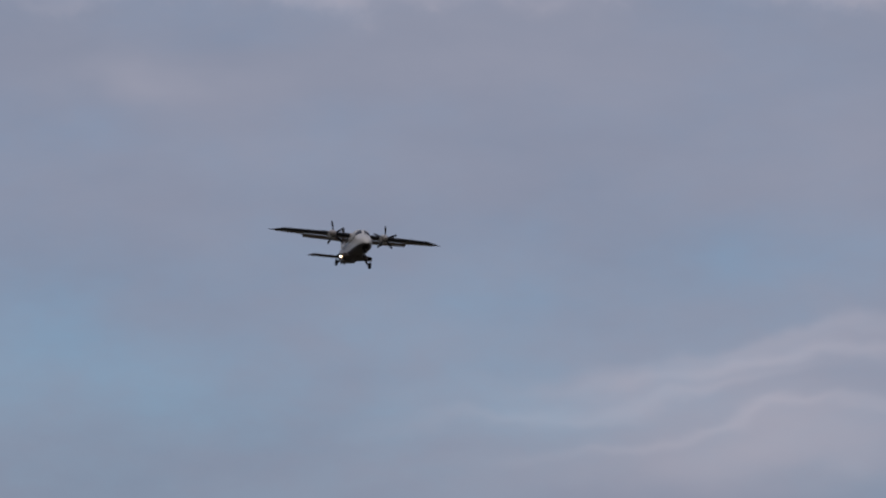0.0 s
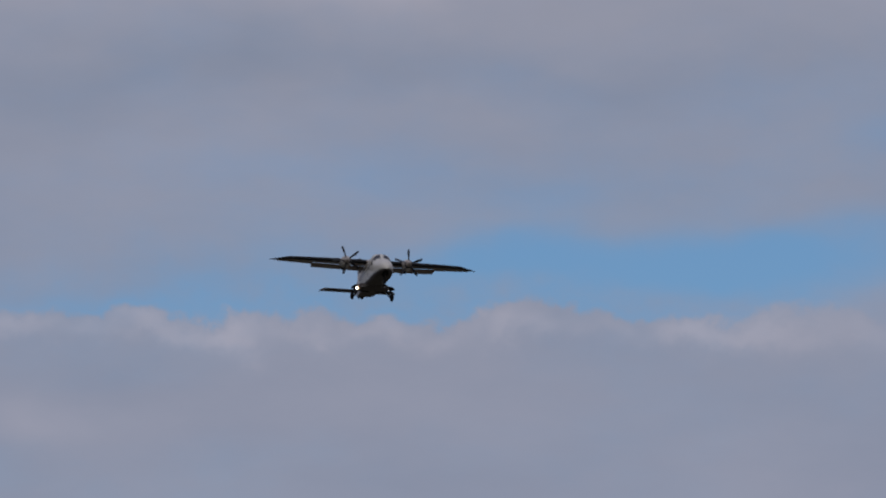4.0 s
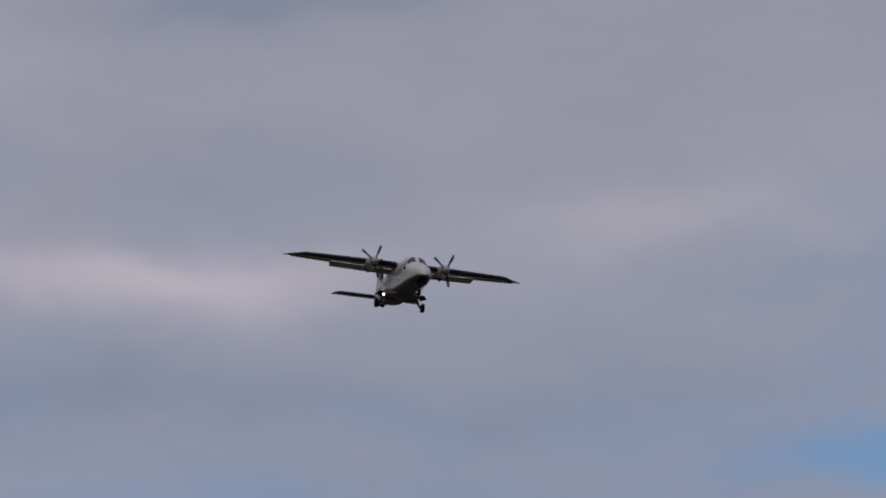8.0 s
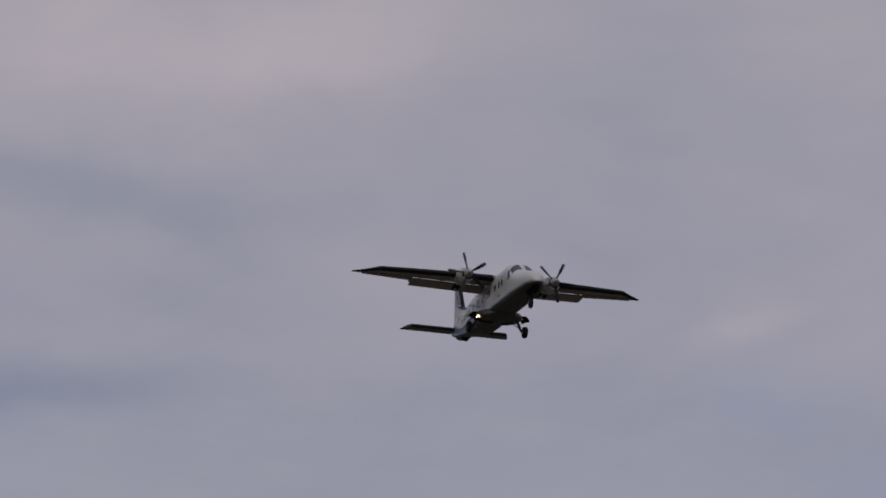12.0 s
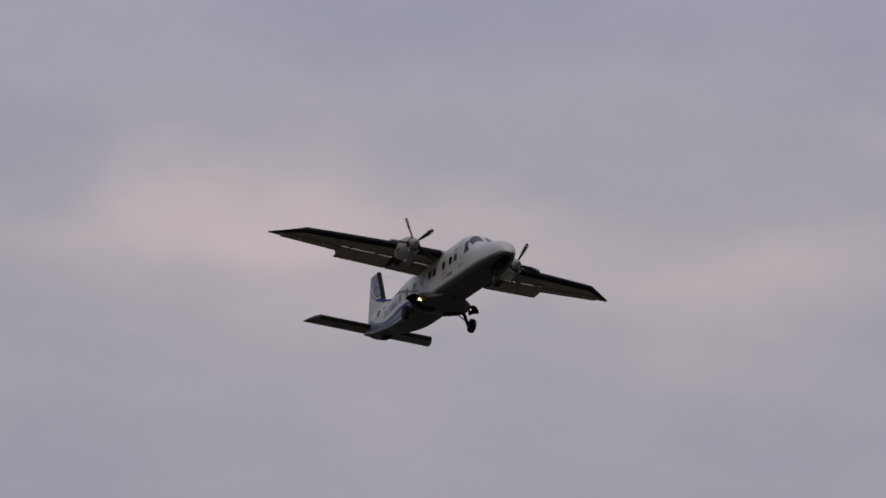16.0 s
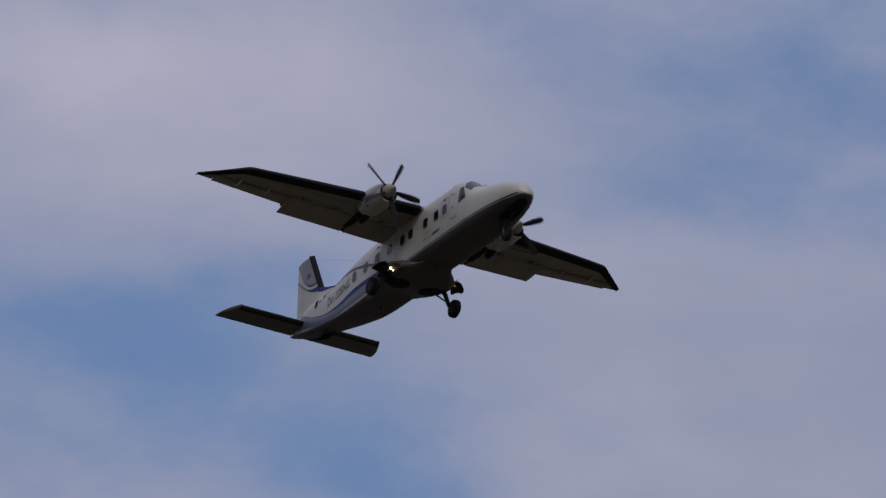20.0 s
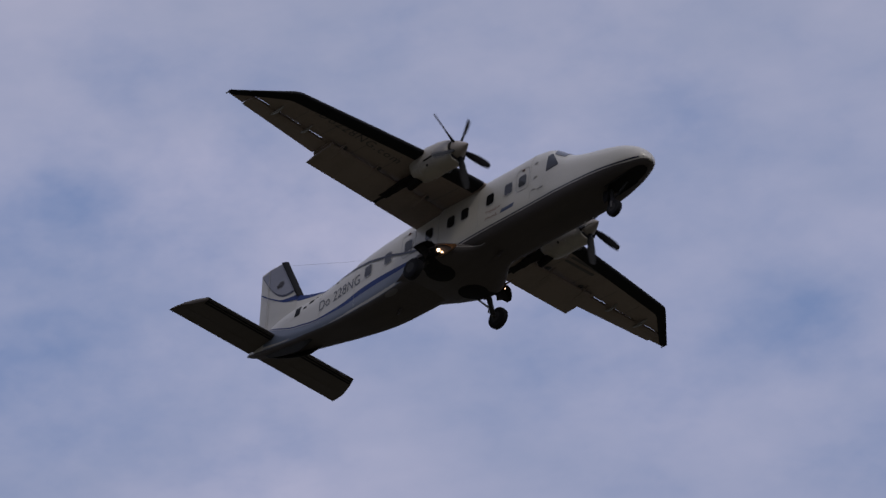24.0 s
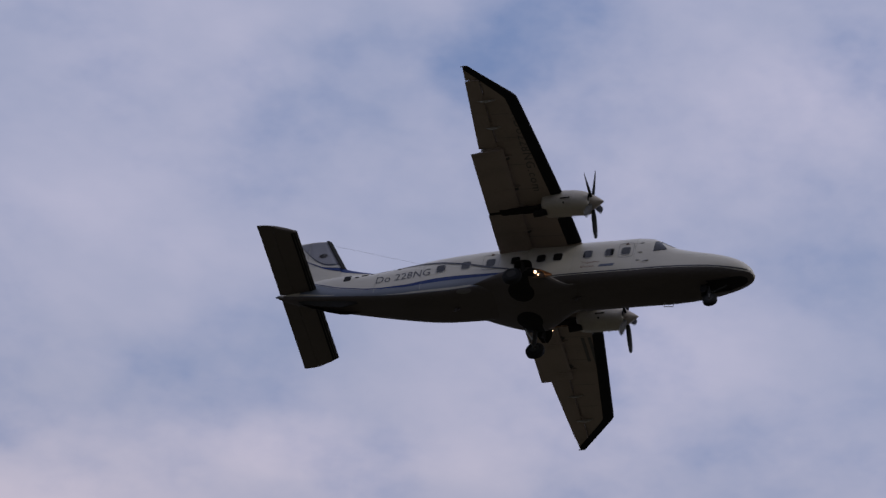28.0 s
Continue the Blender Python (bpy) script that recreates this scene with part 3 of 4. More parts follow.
        bm = loft([[(x - 0.12, -0.015, z + 0.02), (x + 0.12, -0.015, z + 0.02), (x + 0.12, 0.015, z + 0.02), (x - 0.12, 0.015, z + 0.02)],
                   [(x - 0.14, -0.006, z - 0.16), (x - 0.02, -0.006, z - 0.16), (x - 0.02, 0.006, z - 0.16), (x - 0.14, 0.006, z - 0.16)]])
        part("belly_aerial", bm, BELLY, plane)
    part("aerial_wire", tube([(-8.0, 0, 2.05), (-6.0, 0, 1.24), (-4.0, 0, 0.44)], 0.0032, 5), STEEL, plane, "thin aerial wire")
    rings = [[shell(-2.65 + 0.27 * r * math.cos(t), radians(236 + 13 * r * math.sin(t)), 0.006) for r in (0.05, 0.6, 1.0)] for t in [2 * math.pi * k / 18 for k in range(19)]]
    part("belly_hatch", loft(rings, close=False), PATCH, plane, "paler oval hatch on the belly")


def lettering(text, size, m, mat, parent, label, bend=None, box=None):
    """Built-in font letters as a thin mesh, placed by m and laid on a surface by bend."""
    cu = bpy.data.curves.new("letters", "FONT")
    cu.body, cu.size, cu.resolution_u, cu.space_character = text, size, 3, 1.04 if size < 0.43 else 1.16
    ob = bpy.data.objects.new("letters", cu)
    me = bpy.data.meshes.new_from_object(ob)
    bpy.data.objects.remove(ob)
    bm = bmesh.new()
    bm.from_mesh(me)
    bpy.data.meshes.remove(me)
    if box:
        xs, ys = [v.co.x for v in bm.verts], [v.co.y for v in bm.verts]
        bm.transform(Matrix.Diagonal((box[0] / (max(xs) - min(xs)), box[1] / (max(ys) - min(ys)), 1, 1)) @ Matrix.Translation((-min(xs), -min(ys), 0)))
    bm.transform(m)
    if bend:
        for v in bm.verts:
            v.co = bend(v.co)
    return part("lettering", bm, mat, parent, label, smooth=0)


def livery_text(plane):
    # letters on the starboard side: text x runs forward, text y runs up
    def on_side(p):
        return Vector((p.x, -side_y(p.x, p.z, 0.008), p.z))
    up = Matrix(((1, 0, 0, 0), (0, 0, -1, -1), (0, 1, 0, 0), (0, 0, 0, 1)))
    lettering("Do 228NG", 0.42, Matrix.Translation((-5.94, 0, -0.78)) @ up, INK, plane, "dark model designation lettering", on_side, (1.95, 0.345))
    for x, z, w, h in ((-7.07, -0.20, 0.25, 0.31), (-6.72, -0.23, 0.15, 0.06), (-6.45, -0.13, 0.22, 0.12), (-6.22, -0.09, 0.10, 0.07)):
        part("registration_bar", side_plate(rounded(x, z, w, h, 0.02, 1), -1, 0.010), BOOT, plane, "plain dark registration bar")
    lettering("Together", 0.2, Matrix.Translation((1.33, 0, -0.95)) @ up, RED, plane, "reddish slogan lettering", on_side, (0.66, 0.13))
    lettering("ahead.", 0.2, Matrix.Translation((1.34, 0, -1.13)) @ up, RED, plane, "reddish slogan lettering", on_side, (0.50, 0.11))
    part("maker_mark", side_plate([(1.95, -1.13), (2.46, -1.13), (2.52, -1.02), (2.01, -1.02)], -1, 0.008), MARK, plane, "plain blue-grey maker's mark")


# ---------- wings ----------
KINK, TIP = 7.17, 8.57
HINGE = -0.62


def wing_le(y):
    inner = float(np.interp(y, (0.8, 3.0, 5.0, KINK), (1.18, 1.00, 0.73, 0.42))) - 0.147 * max(0.0, y - KINK)
    outer = 0.42 - 1.37 * (y - KINK) / (TIP - KINK)
    return (inner + outer - math.hypot(inner - outer, 0.05)) / 2


def wing_te(y):
    return -1.36 if y < 5.1 else -1.36 + 0.075 * (y - 5.1)


def wing_z(y):
    return 0.235 + 0.019 * y


def wing_pt(y, q, upper):
    """Skin point of the full section: q 0 at the leading edge, 1 at the trailing edge."""
    le, te = wing_le(y), wing_te(y)
    c = max(le - te, 0.05)
    t = 0.155 * c * (1 if y <= KINK else 1 - 0.55 * (y - KINK) / (TIP - KINK))
    th = 5 * t * (0.2969 * math.sqrt(max(q, 0)) - 0.126 * q - 0.3516 * q * q + 0.2843 * q**3 - 0.1036 * q**4)
    z = wing_z(y) + (1.25 * th if upper else -0.75 * th) + 0.02 * c * math.sin(math.pi * q)
    return (le - q * c, z)


def q_at(y, x):
    return (wing_le(y) - x) / max(wing_le(y) - wing_te(y), 0.05)


def wing_ring(y, s, x_low, x_up):
    """Closed section from the lower rear edge round the nose to the upper rear edge."""
    ql, qu = min(1, q_at(y, x_low)), min(1, q_at(y, x_up))
    pts = [wing_pt(y, ql * (1 - k / 9)**1.8, False) for k in range(10)]
    pts += [wing_pt(y, qu * (k / 9)**1.8, True) for k in range(1, 10)]
    return [(x, s * y, z) for x, z in pts]


def wing(plane, s):
    ys = [0.0, 0.8, 1.6, 2.55, 3.5, 5.0, 6.0, 6.8, 7.0, 7.08, 7.17, 7.26]
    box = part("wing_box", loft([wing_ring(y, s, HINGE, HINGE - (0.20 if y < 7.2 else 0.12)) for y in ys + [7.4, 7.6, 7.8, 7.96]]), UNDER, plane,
               "high wing, its cream darkened to hold underside shade")
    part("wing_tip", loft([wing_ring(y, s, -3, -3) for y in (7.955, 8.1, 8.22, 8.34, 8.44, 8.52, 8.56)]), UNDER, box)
    # rubber boot round the leading edge, out to the raked tip
    for y0, y1 in ((0.82, 2.15), (2.98, 8.565)):
        rings = []
        for y in np.linspace(y0, y1, 60):
            wide = 0.46 if y < 2.5 else 0.37 if y < KINK else 0.37 - 0.07 * (y - KINK) / (TIP - KINK)
            c = max(wing_le(y) - wing_te(y), 0.05)
            ring = []
            for k in range(-8, 9):
                q = (abs(k) / 8)**2 * (wide if k < 0 else wide * 0.6) / c
                x, z = wing_pt(y, min(q, 0.9), k > 0)
                mx = max(0.0, 1 - abs(k) / 4)
                ring.append((x + 0.006 * mx, s * y, z + 0.007 * (-1 if k < 0 else 1 if k > 0 else 0)))
            rings.append(ring)
        part("deicing_boot", loft(rings, close=False), BOOT, box, "black rubber leading-edge boot")
    # aileron with an open slot ahead of it
    def surface(name, y0, y1, x0, drop, te_drop, te_extra, label):
        rings = []
        for y in np.linspace(y0, y1, 6):
            te = wing_te(y) - te_extra
            z0 = wing_z(y) - 0.02 - drop
            xn = x0 + 0.03 * max(0.0, min(1.0, (y - 6.8) / 0.5))
            c = xn - te
            ring = []
            for q, hi in ((1, 0), (0.7, -1), (0.35, -1), (0.12, -1), (0.02, -0.5), (0, 0), (0.02, 0.6), (0.12, 1), (0.35, 1), (0.7, 1)):
                th = 0.075 * (1 - q) ** 0.8 if 0 < q < 1 else 0
                ring.append((xn - q * c, s * y, z0 + hi * th - q * te_drop))
            rings.append(ring)
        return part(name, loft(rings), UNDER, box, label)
    surface("aileron", 5.11, 7.96, HINGE - 0.092, 0.0, 0.03, 0.0, "aileron behind an open slot")
    for y0, y1 in ((5.09, 5.30), (5.86, 6.14), (7.0, 7.34)):
        rings = [[(x, s * y, wing_z(y) + z) for x, z in ((HINGE + 0.03, -0.03), (HINGE - 0.2, -0.03), (HINGE - 0.2, 0.04), (HINGE + 0.03, 0.10))] for y in (y0, y1)]
        part("slot_bracket", loft(rings), UNDER, box)
    rings = [[(x, s * y, wing_z(5.1) + z) for x, z in ((HINGE + 0.06, -0.10), (-1.25, -0.20), (-1.28, 0.0), (HINGE, 0.06))] for y in (5.10, 5.135)]
    part("flap_end_plate", loft(rings), UNDER, box)
    surface("flap", 0.80, 2.45, HINGE + 0.11, 0.115, 0.15, 0.26, "lowered landing flap")
    surface("flap", 2.56, 5.10, HINGE + 0.11, 0.115, 0.15, 0.24, "lowered landing flap")
    # soot-black gap fairing behind the engine
    rings = []
    for k, x in enumerate(np.linspace(0.36, -1.60, 15)):
        y0, y1 = 2.39 + 0.012 * math.sin(2.3 * k) - 0.05 * max(0, 1 - k / 3), 2.64 + 0.016 * math.sin(1.7 * k + 1) + 0.05 * max(0, 1 - k / 3)
        z = 0.02
        rings.append([(x, s * y0, z), (x, s * y1, z), (x, s * y1, z + 0.09), (x, s * y0, z + 0.09)])
    bm = loft(rings)
    part("exhaust_fairing", bm, SOOT, box, "soot-blackened strip behind the engine")
    for y, x0, x1 in ((7.12, -0.28, -0.92), (5.98, -0.35, -0.9), (4.75, -0.30, -1.25), (3.45, -0.30, -1.25), (1.6, -0.30, -1.25)):
        rings = []
        zt = wing_pt(y, q_at(y, -0.5), False)[1]
        for q in np.linspace(0, 1, 7):
            r = (0.055 if y > 5 else 0.075) * math.sin(math.pi * min(0.98, max(0.03, q)))**0.7
            x = x0 + (x1 - x0) * q
            z = zt - 0.02 - 0.05 * math.sin(math.pi * q) - (0.10 * q if y < 5 else 0.02 * q)
            rings.append([(x, s * y + 0.6 * r * math.cos(a), z + 1.1 * r * math.sin(a)) for a in [2 * math.pi * k / 8 for k in range(8)]])
        fair = part("hinge_fairing", loft(rings), UNDER if y < 5 else FRAME, box)
        if y < 5:
            pts = [[(-0.50 + r * 0.15 * math.cos(t), s * (y - 0.12) + r * 0.08 * math.sin(t), wing_pt(y, q_at(y, -0.5), False)[1] - 0.006 - 0.01 * (1 - r)) for r in (0.1, 1.0)] for t in [2 * math.pi * k / 14 for k in range(15)]]
            part("hinge_spot", loft(pts, close=False), STRUT, fair, "dark spot by the hinge fairing")
    for y in (1.25, 3.3, 4.35, 5.5, 6.5):
        x0, x1 = wing_le(y) - 0.5, HINGE + 0.04
        rings = [[(x, s * (y + d), wing_pt(y, q_at(y, x), False)[1] - 0.003) for d in (-0.009, 0.009)] for x in np.linspace(x0, x1, 8)]
        part("panel_seam", loft(rings, close=False), PATCH, box)
    bm = tube([(-1.05, s * 8.53, 0.40), (-1.16, s * 8.55, 0.40)], 0.02)
    part("static_wick", bm, STEEL, box)
    bm = bmesh.new()
    bmesh.ops.create_uvsphere(bm, u_segments=10, v_segments=6, radius=0.05, matrix=Matrix.Translation((-1.2, s * 5.13, 0.20)))
    part("lens", bm, STEEL, box)
    return box


def nacelle(plane, s):
    y0 = s * 2.56
    prof = [(1.92, 0.33, 0.07), (1.87, 0.365, 0.08), (1.7, 0.40, 0.12), (1.4, 0.42, 0.17), (1.0, 0.435, 0.18), (0.6, 0.43, 0.19),
            (0.42, 0.415, 0.20), (0.32, 0.37, 0.22), (0.27, 0.28, 0.25), (0.24, 0.12, 0.28)]
    rings = []
    for x, r, z in prof:
        e = 2 / 2.5
        rings.append([(x, y0 + 0.94 * r * math.copysign(abs(math.cos(a))**e, math.cos(a)), z + r * math.copysign(abs(math.sin(a))**e, math.sin(a)))
                      for a in [2 * math.pi * k / 28 for k in range(28)]])
    nac = part("engine_nacelle", loft(rings), COWL, plane, "white engine nacelle under the wing, dulled for shade and grime")
    part("front_ring", turned([(1.90, 0.335), (1.925, 0.335), (1.935, 0.31), (1.935, 0.24)], (0, y0, 0.08), n=28), DARK, nac, "dark ring behind the spinner")
    part("louvre", loft([[(x, y0 - 0.415, z - h), (x, y0 - 0.34, z - h), (x, y0 - 0.34, z + h), (x, y0 - 0.415, z + h)] for x, z, h in ((1.30, 0.02, 0.012), (0.98, 0.0, 0.016))]), DARK, nac)
    # air intake lip below the spinner, top scoop and exhaust
    lip = []
    for a in [2 * math.pi * k / 20 for k in range(20)]:
        lip.append((1.925, y0 + 0.25 * math.cos(a), -0.15 + 0.10 * math.sin(a)))
    part("intake", tube(lip + lip[:2], 0.02, 6), WHITE, nac)
    # closed dark disc within the lip stands for the shaded intake opening
    part("intake_shade", loft([[(x, y0 + 0.24 * k * math.cos(a), -0.15 + 0.095 * k * math.sin(a)) for a in [2 * math.pi * q / 20 for q in range(20)]] for x, k in ((1.90, 1.0), (1.926, 1.0), (1.928, 0.9))]), DARK, nac, "dark disc for the shade inside the air intake")
    bm = loft([[(1.55, y0 - s * 0.30 - 0.07, 0.30), (1.55, y0 - s * 0.30 + 0.07, 0.30), (1.55, y0 - s * 0.30 + 0.07, 0.44), (1.55, y0 - s * 0.30 - 0.07, 0.44)],
               [(0.9, y0 - s * 0.30 - 0.06, 0.30), (0.9, y0 - s * 0.30 + 0.06, 0.30), (0.9, y0 - s * 0.30 + 0.06, 0.46), (0.9, y0 - s * 0.30 - 0.06, 0.46)]])
    part("scoop", bm, COWL, nac)
    part("exhaust_pipe", tube([(0.45, y0 - 0.02, -0.16), (0.2, y0 - 0.02, -0.24), (0.02, y0 - 0.02, -0.27)], [0.13, 0.12, 0.11], 14), SOOT, nac, "sooty exhaust pipe")
    for x in (1.35, 0.75):
        pts = [(x, y0 + 0.94 * 0.432 * math.copysign(abs(math.cos(a))**0.8, math.cos(a)), 0.13 + 0.432 * math.copysign(abs(math.sin(a))**0.8, math.sin(a))) for a in [2 * math.pi * k / 28 for k in range(29)]]
        part("panel_seam", tube(pts, 0.006, 4), FRAME, nac)
    for x, z in ((1.12, -0.2),):
        bm = bmesh.new()
        bmesh.ops.create_uvsphere(bm, u_segments=8, v_segments=6, radius=0.035, matrix=Matrix.Translation((x, y0 - 0.37, z)))
        part("drain_vent", bm, DARK, nac)


def propeller(plane, s):
    """Five blades and a spinner about the local x axis."""
    hub = new("propeller")
    hub.parent = plane
    hub.location = (1.95, s * 2.56, 0.14)
    part("spinner", turned([(-0.10, 0.27), (-0.02, 0.275), (0.08, 0.245), (0.2, 0.18), (0.3, 0.115), (0.39, 0.05), (0.44, 0.008)], (0, 0, 0)), SPIN, hub, "dull grey-brown pointed spinner")
    for k in range(5):
        rings = []
        turn = Matrix.Rotation(radians(72 * k), 4, "X")
        for r, c, tw, th in ((0.20, 0.10, 62, 0.05), (0.32, 0.14, 56, 0.035), (0.5, 0.19, 46, 0.026), (0.75, 0.225, 36, 0.018), (1.0, 0.22, 29, 0.013), (1.16, 0.18, 26, 0.009), (1.22, 0.11, 25, 0.006)):
            tw = radians(tw)
            ring = []
            for a in [2 * math.pi * q / 10 for q in range(10)]:
                u, v = c / 2 * math.cos(a), th * math.sin(a)
                ring.append(turn @ Vector((u * math.sin(tw) + v * math.cos(tw) + 0.04, r, u * math.cos(tw) - v * math.sin(tw))))
            rings.append(ring)
        part("blade", loft(rings), BLADE, hub, "dark grey propeller blade")
    return hub


# ---------- tail ----------
def fin_half(x, z):
    """Half thickness of the fin at (x, z)."""
    le, te = fin_le(z), -9.32
    q = min(1, max(0, (le - x) / (le - te)))
    return 0.095 * min(1, (q / 0.18)**0.5) * min(1, (1.02 - q) / 0.45)


def fin_le(z):
    return -7.22 - 0.53 * max(0, z - 0.45) if z > 0.45 else -7.22


def tail(plane):
    def ring(z, le, te, top, x0, x1):
        """Section of the fin between stations x0 and x1 of its whole chord."""
        def half(x):
            q = min(1.0, max(0.0, (le - x) / (le - te)))
            return 0.095 * top * min(1, (q / 0.18)**0.5) * min(1, (1.02 - q) / 0.45)
        xs = [x0 + (x1 - x0) * k for k in (0, 0.02, 0.08, 0.18, 0.4, 0.7, 1.0)]
        return [(x, -half(x), z) for x in xs] + [(x, half(x), z) for x in xs[::-1]]
    rud = -8.85
    rows = [(-0.1, 1), (0.45, 1), (1.0, 1), (1.6, 1), (2.1, 1), (2.24, 0.9), (2.28, 0.5)]
    span = [(z, fin_le(z) - (0.04 if z > 2.2 else 0), -9.30 - 0.02 * (z - 2), k) for z, k in rows]
    fin = part("fin", loft([ring(z, le, te, k, le, rud) for z, le, te, k in span]), WHITE, plane, "white tail fin")
    part("rudder", loft([ring(z, le, te, k, rud - 0.012, te) for z, le, te, k in span]), WHITE, fin, "white rudder hinged on the fin")
    edge = smooth_curve((-7.5, -7.3, -6.9, -6.5, -6.1, -5.6), (0.52, 0.47, 0.40, 0.34, 0.25, 0.08))
    base, cap = [], []
    for x in [float(v) for v in np.linspace(-5.6, -7.5, 14)]:
        q = (-5.6 - x) / 1.9
        h = edge(x) + 0.03 + 0.20 * q**2.2
        w = 0.05 + 0.06 * q
        k = edge(x)
        base.append([(x, -w - 0.05, F_TOP(x) - 0.10), (x, -w, k), (x, w, k), (x, w + 0.05, F_TOP(x) - 0.10)])
        cap.append([(x, -w - 0.004, k), (x, -w * 0.7, h), (x, w * 0.7, h), (x, w + 0.004, k)])
    part("fin_root", loft(base), WHITE, fin)
    part("dorsal_fillet", loft(cap), BLUE, fin, "dark blue fillet ahead of the fin")

    def decal(name, grid, mat, label):
        for s in (-1, 1):
            rings = [[Vector((x, s * (fin_half(x, z) + 0.006), z)) for x, z in row] for row in grid]
            part(name, loft(rings, close=False), mat, fin, label)
    # slate upper panel bounded by a sagging curve, a white gap and a blue sweep that runs into the fillet
    sag = smooth_curve((-9.28, -8.98, -8.8, -8.6, -8.36, -8.11, -7.86, -7.6), (2.22, 1.80, 1.57, 1.35, 1.15, 1.04, 1.02, 1.07))
    hi = smooth_curve((-9.27, -8.95, -8.65, -8.3, -8.0, -7.4), (1.58, 1.33, 1.13, 0.92, 0.84, 0.80))
    lo = smooth_curve((-9.27, -8.95, -8.65, -8.04, -7.6, -7.16), (1.53, 1.28, 1.08, 0.73, 0.61, 0.49))

    def columns(low, high, x0, x1, n, m):
        grid = []
        for x in [float(v) for v in np.linspace(x0, x1, n)]:
            grid.append([(min(x, fin_le(z) - 0.02), z) for z in [float(v) for v in np.linspace(low(x), high(x), m)]])
        return grid
    decal("fin_panel", columns(sag, lambda x: 2.2, -9.26, -7.62, 30, 9), FINGREY, "slate-blue panel on the fin")
    decal("panel_edge", columns(lambda x: sag(x) - 0.035 - 0.05 * max(0, min(1, (x + 8.9) / 0.8)), lambda x: sag(x) - 0.002, -9.26, -7.62, 30, 3), NAVY, "dark edge of the fin panel")
    decal("fin_sweep", columns(lo, hi, -9.26, -7.24, 30, 5), BLUE, "dark blue sweep on the fin")
    decal("emblem", [[(-8.32 + 0.16 * math.cos(a) * r, 1.46 + 0.12 * math.sin(a) * r) for r in (0.05, 0.6, 1.0)] for a in [2 * math.pi * k / 20 for k in range(21)]], PATCH, "dull brown round emblem")
    rings = []
    for z in np.linspace(0.70, 2.26, 10):
        le = fin_le(z)
        rings.append([(le - d, y, z) for d, y in ((0.17, -0.112), (0.1, -0.098), (0.03, -0.062), (-0.015, 0), (0.03, 0.062), (0.1, 0.098), (0.17, 0.112))])
    part("deicing_boot", loft(rings, close=False), BOOT, fin, "black rubber leading-edge boot")
    bm = tube([(rud, 0.1, 0.1), (rud - 0.02, 0.101, 2.2)], 0.006, 4)
    part("rudder_seam", bm, FRAME, fin)
    bm = tube([(rud, -0.1, 0.1), (rud - 0.02, -0.101, 2.2)], 0.006, 4)
    part("rudder_seam", bm, FRAME, fin)
    # tailplane halves with raked tips
    for s in (-1, 1):
        def sect(y, le, x1, k, z0=-0.45, t=0.085, c=1.25):
            out = []
            for q in (1, 0.7, 0.4, 0.15, 0.05, 0.01):
                out.append((le - q * (le - x1), s * y, z0 - k * t * min(1, (q / 0.15)**0.5) * (1.05 - 0.75 * q * (le - x1) / c)))
            for q in (0.0, 0.01, 0.05, 0.15, 0.4, 0.7, 1):
                out.append((le - q * (le - x1), s * y, z0 + k * t * min(1, (q / 0.15)**0.5) * (1.05 - 0.75 * q * (le - x1) / c)))
            return out
        ys = [(0.0, -8.18), (1.0, -8.18), (2.0, -8.18), (2.80, -8.18)]
        st = part("tailplane", loft([sect(y, le, -8.97, 1) for y, le in ys] + [sect(2.87, -8.25, -8.97, 0.95), sect(2.97, -8.45, -8.97, 0.8), sect(3.08, -8.76, -8.975, 0.6), sect(3.15, -8.94, -8.98, 0.35)]), STAB, plane, "tailplane with raked tip, its cream shaded near-black")
        el = []
        for y, x0, x1, k in ((0.12, -8.982, -9.49, 1), (2.95, -8.982, -9.49, 1), (3.08, -8.984, -9.50, 0.8), (3.16, -8.99, -9.50, 0.5), (3.20, -9.18, -9.50, 0.35), (3.22, -9.40, -9.50, 0.2)):
            el.append([(x0, s * y, -0.45 - 0.045 * k), (x1, s * y, -0.455), (x1, s * y, -0.445), (x0, s * y, -0.45 + 0.045 * k)])
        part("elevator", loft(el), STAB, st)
        rings = []
        for y in np.linspace(0.2, 2.84, 8):
            rings.append([(-8.18 - d, s * y, -0.45 + z) for d, z in ((0.20, -0.094), (0.1, -0.078), (0.03, -0.045), (-0.01, 0), (0.03, 0.045), (0.1, 0.078), (0.2, 0.094))])
        part("deicing_boot", loft(rings, close=False), BOOT, st, "black rubber leading-edge boot")
        # ventral strake: near-black colour and inward lean hold its shade
        rings = []
        for x, drop in ((-6.5, -0.02), (-6.75, 0.10), (-7.0, 0.20), (-7.25, 0.23), (-7.8, 0.19), (-8.4, 0.12), (-8.8, 0.03)):
            y0, z0 = F_WID(x) * 0.62, under_z(x, F_WID(x) * 0.62)
            rings.append([(x, s * (y0 - 0.10) - 0.012, z0 - drop), (x, s * (y0 - 0.10) + 0.012, z0 - drop), (x, s * y0 + 0.02, z0 + 0.06), (x, s * y0 - 0.02, z0 + 0.06)])
        part("ventral_strake", loft(rings), HUB, plane, "ventral strake, darkened for its shade")


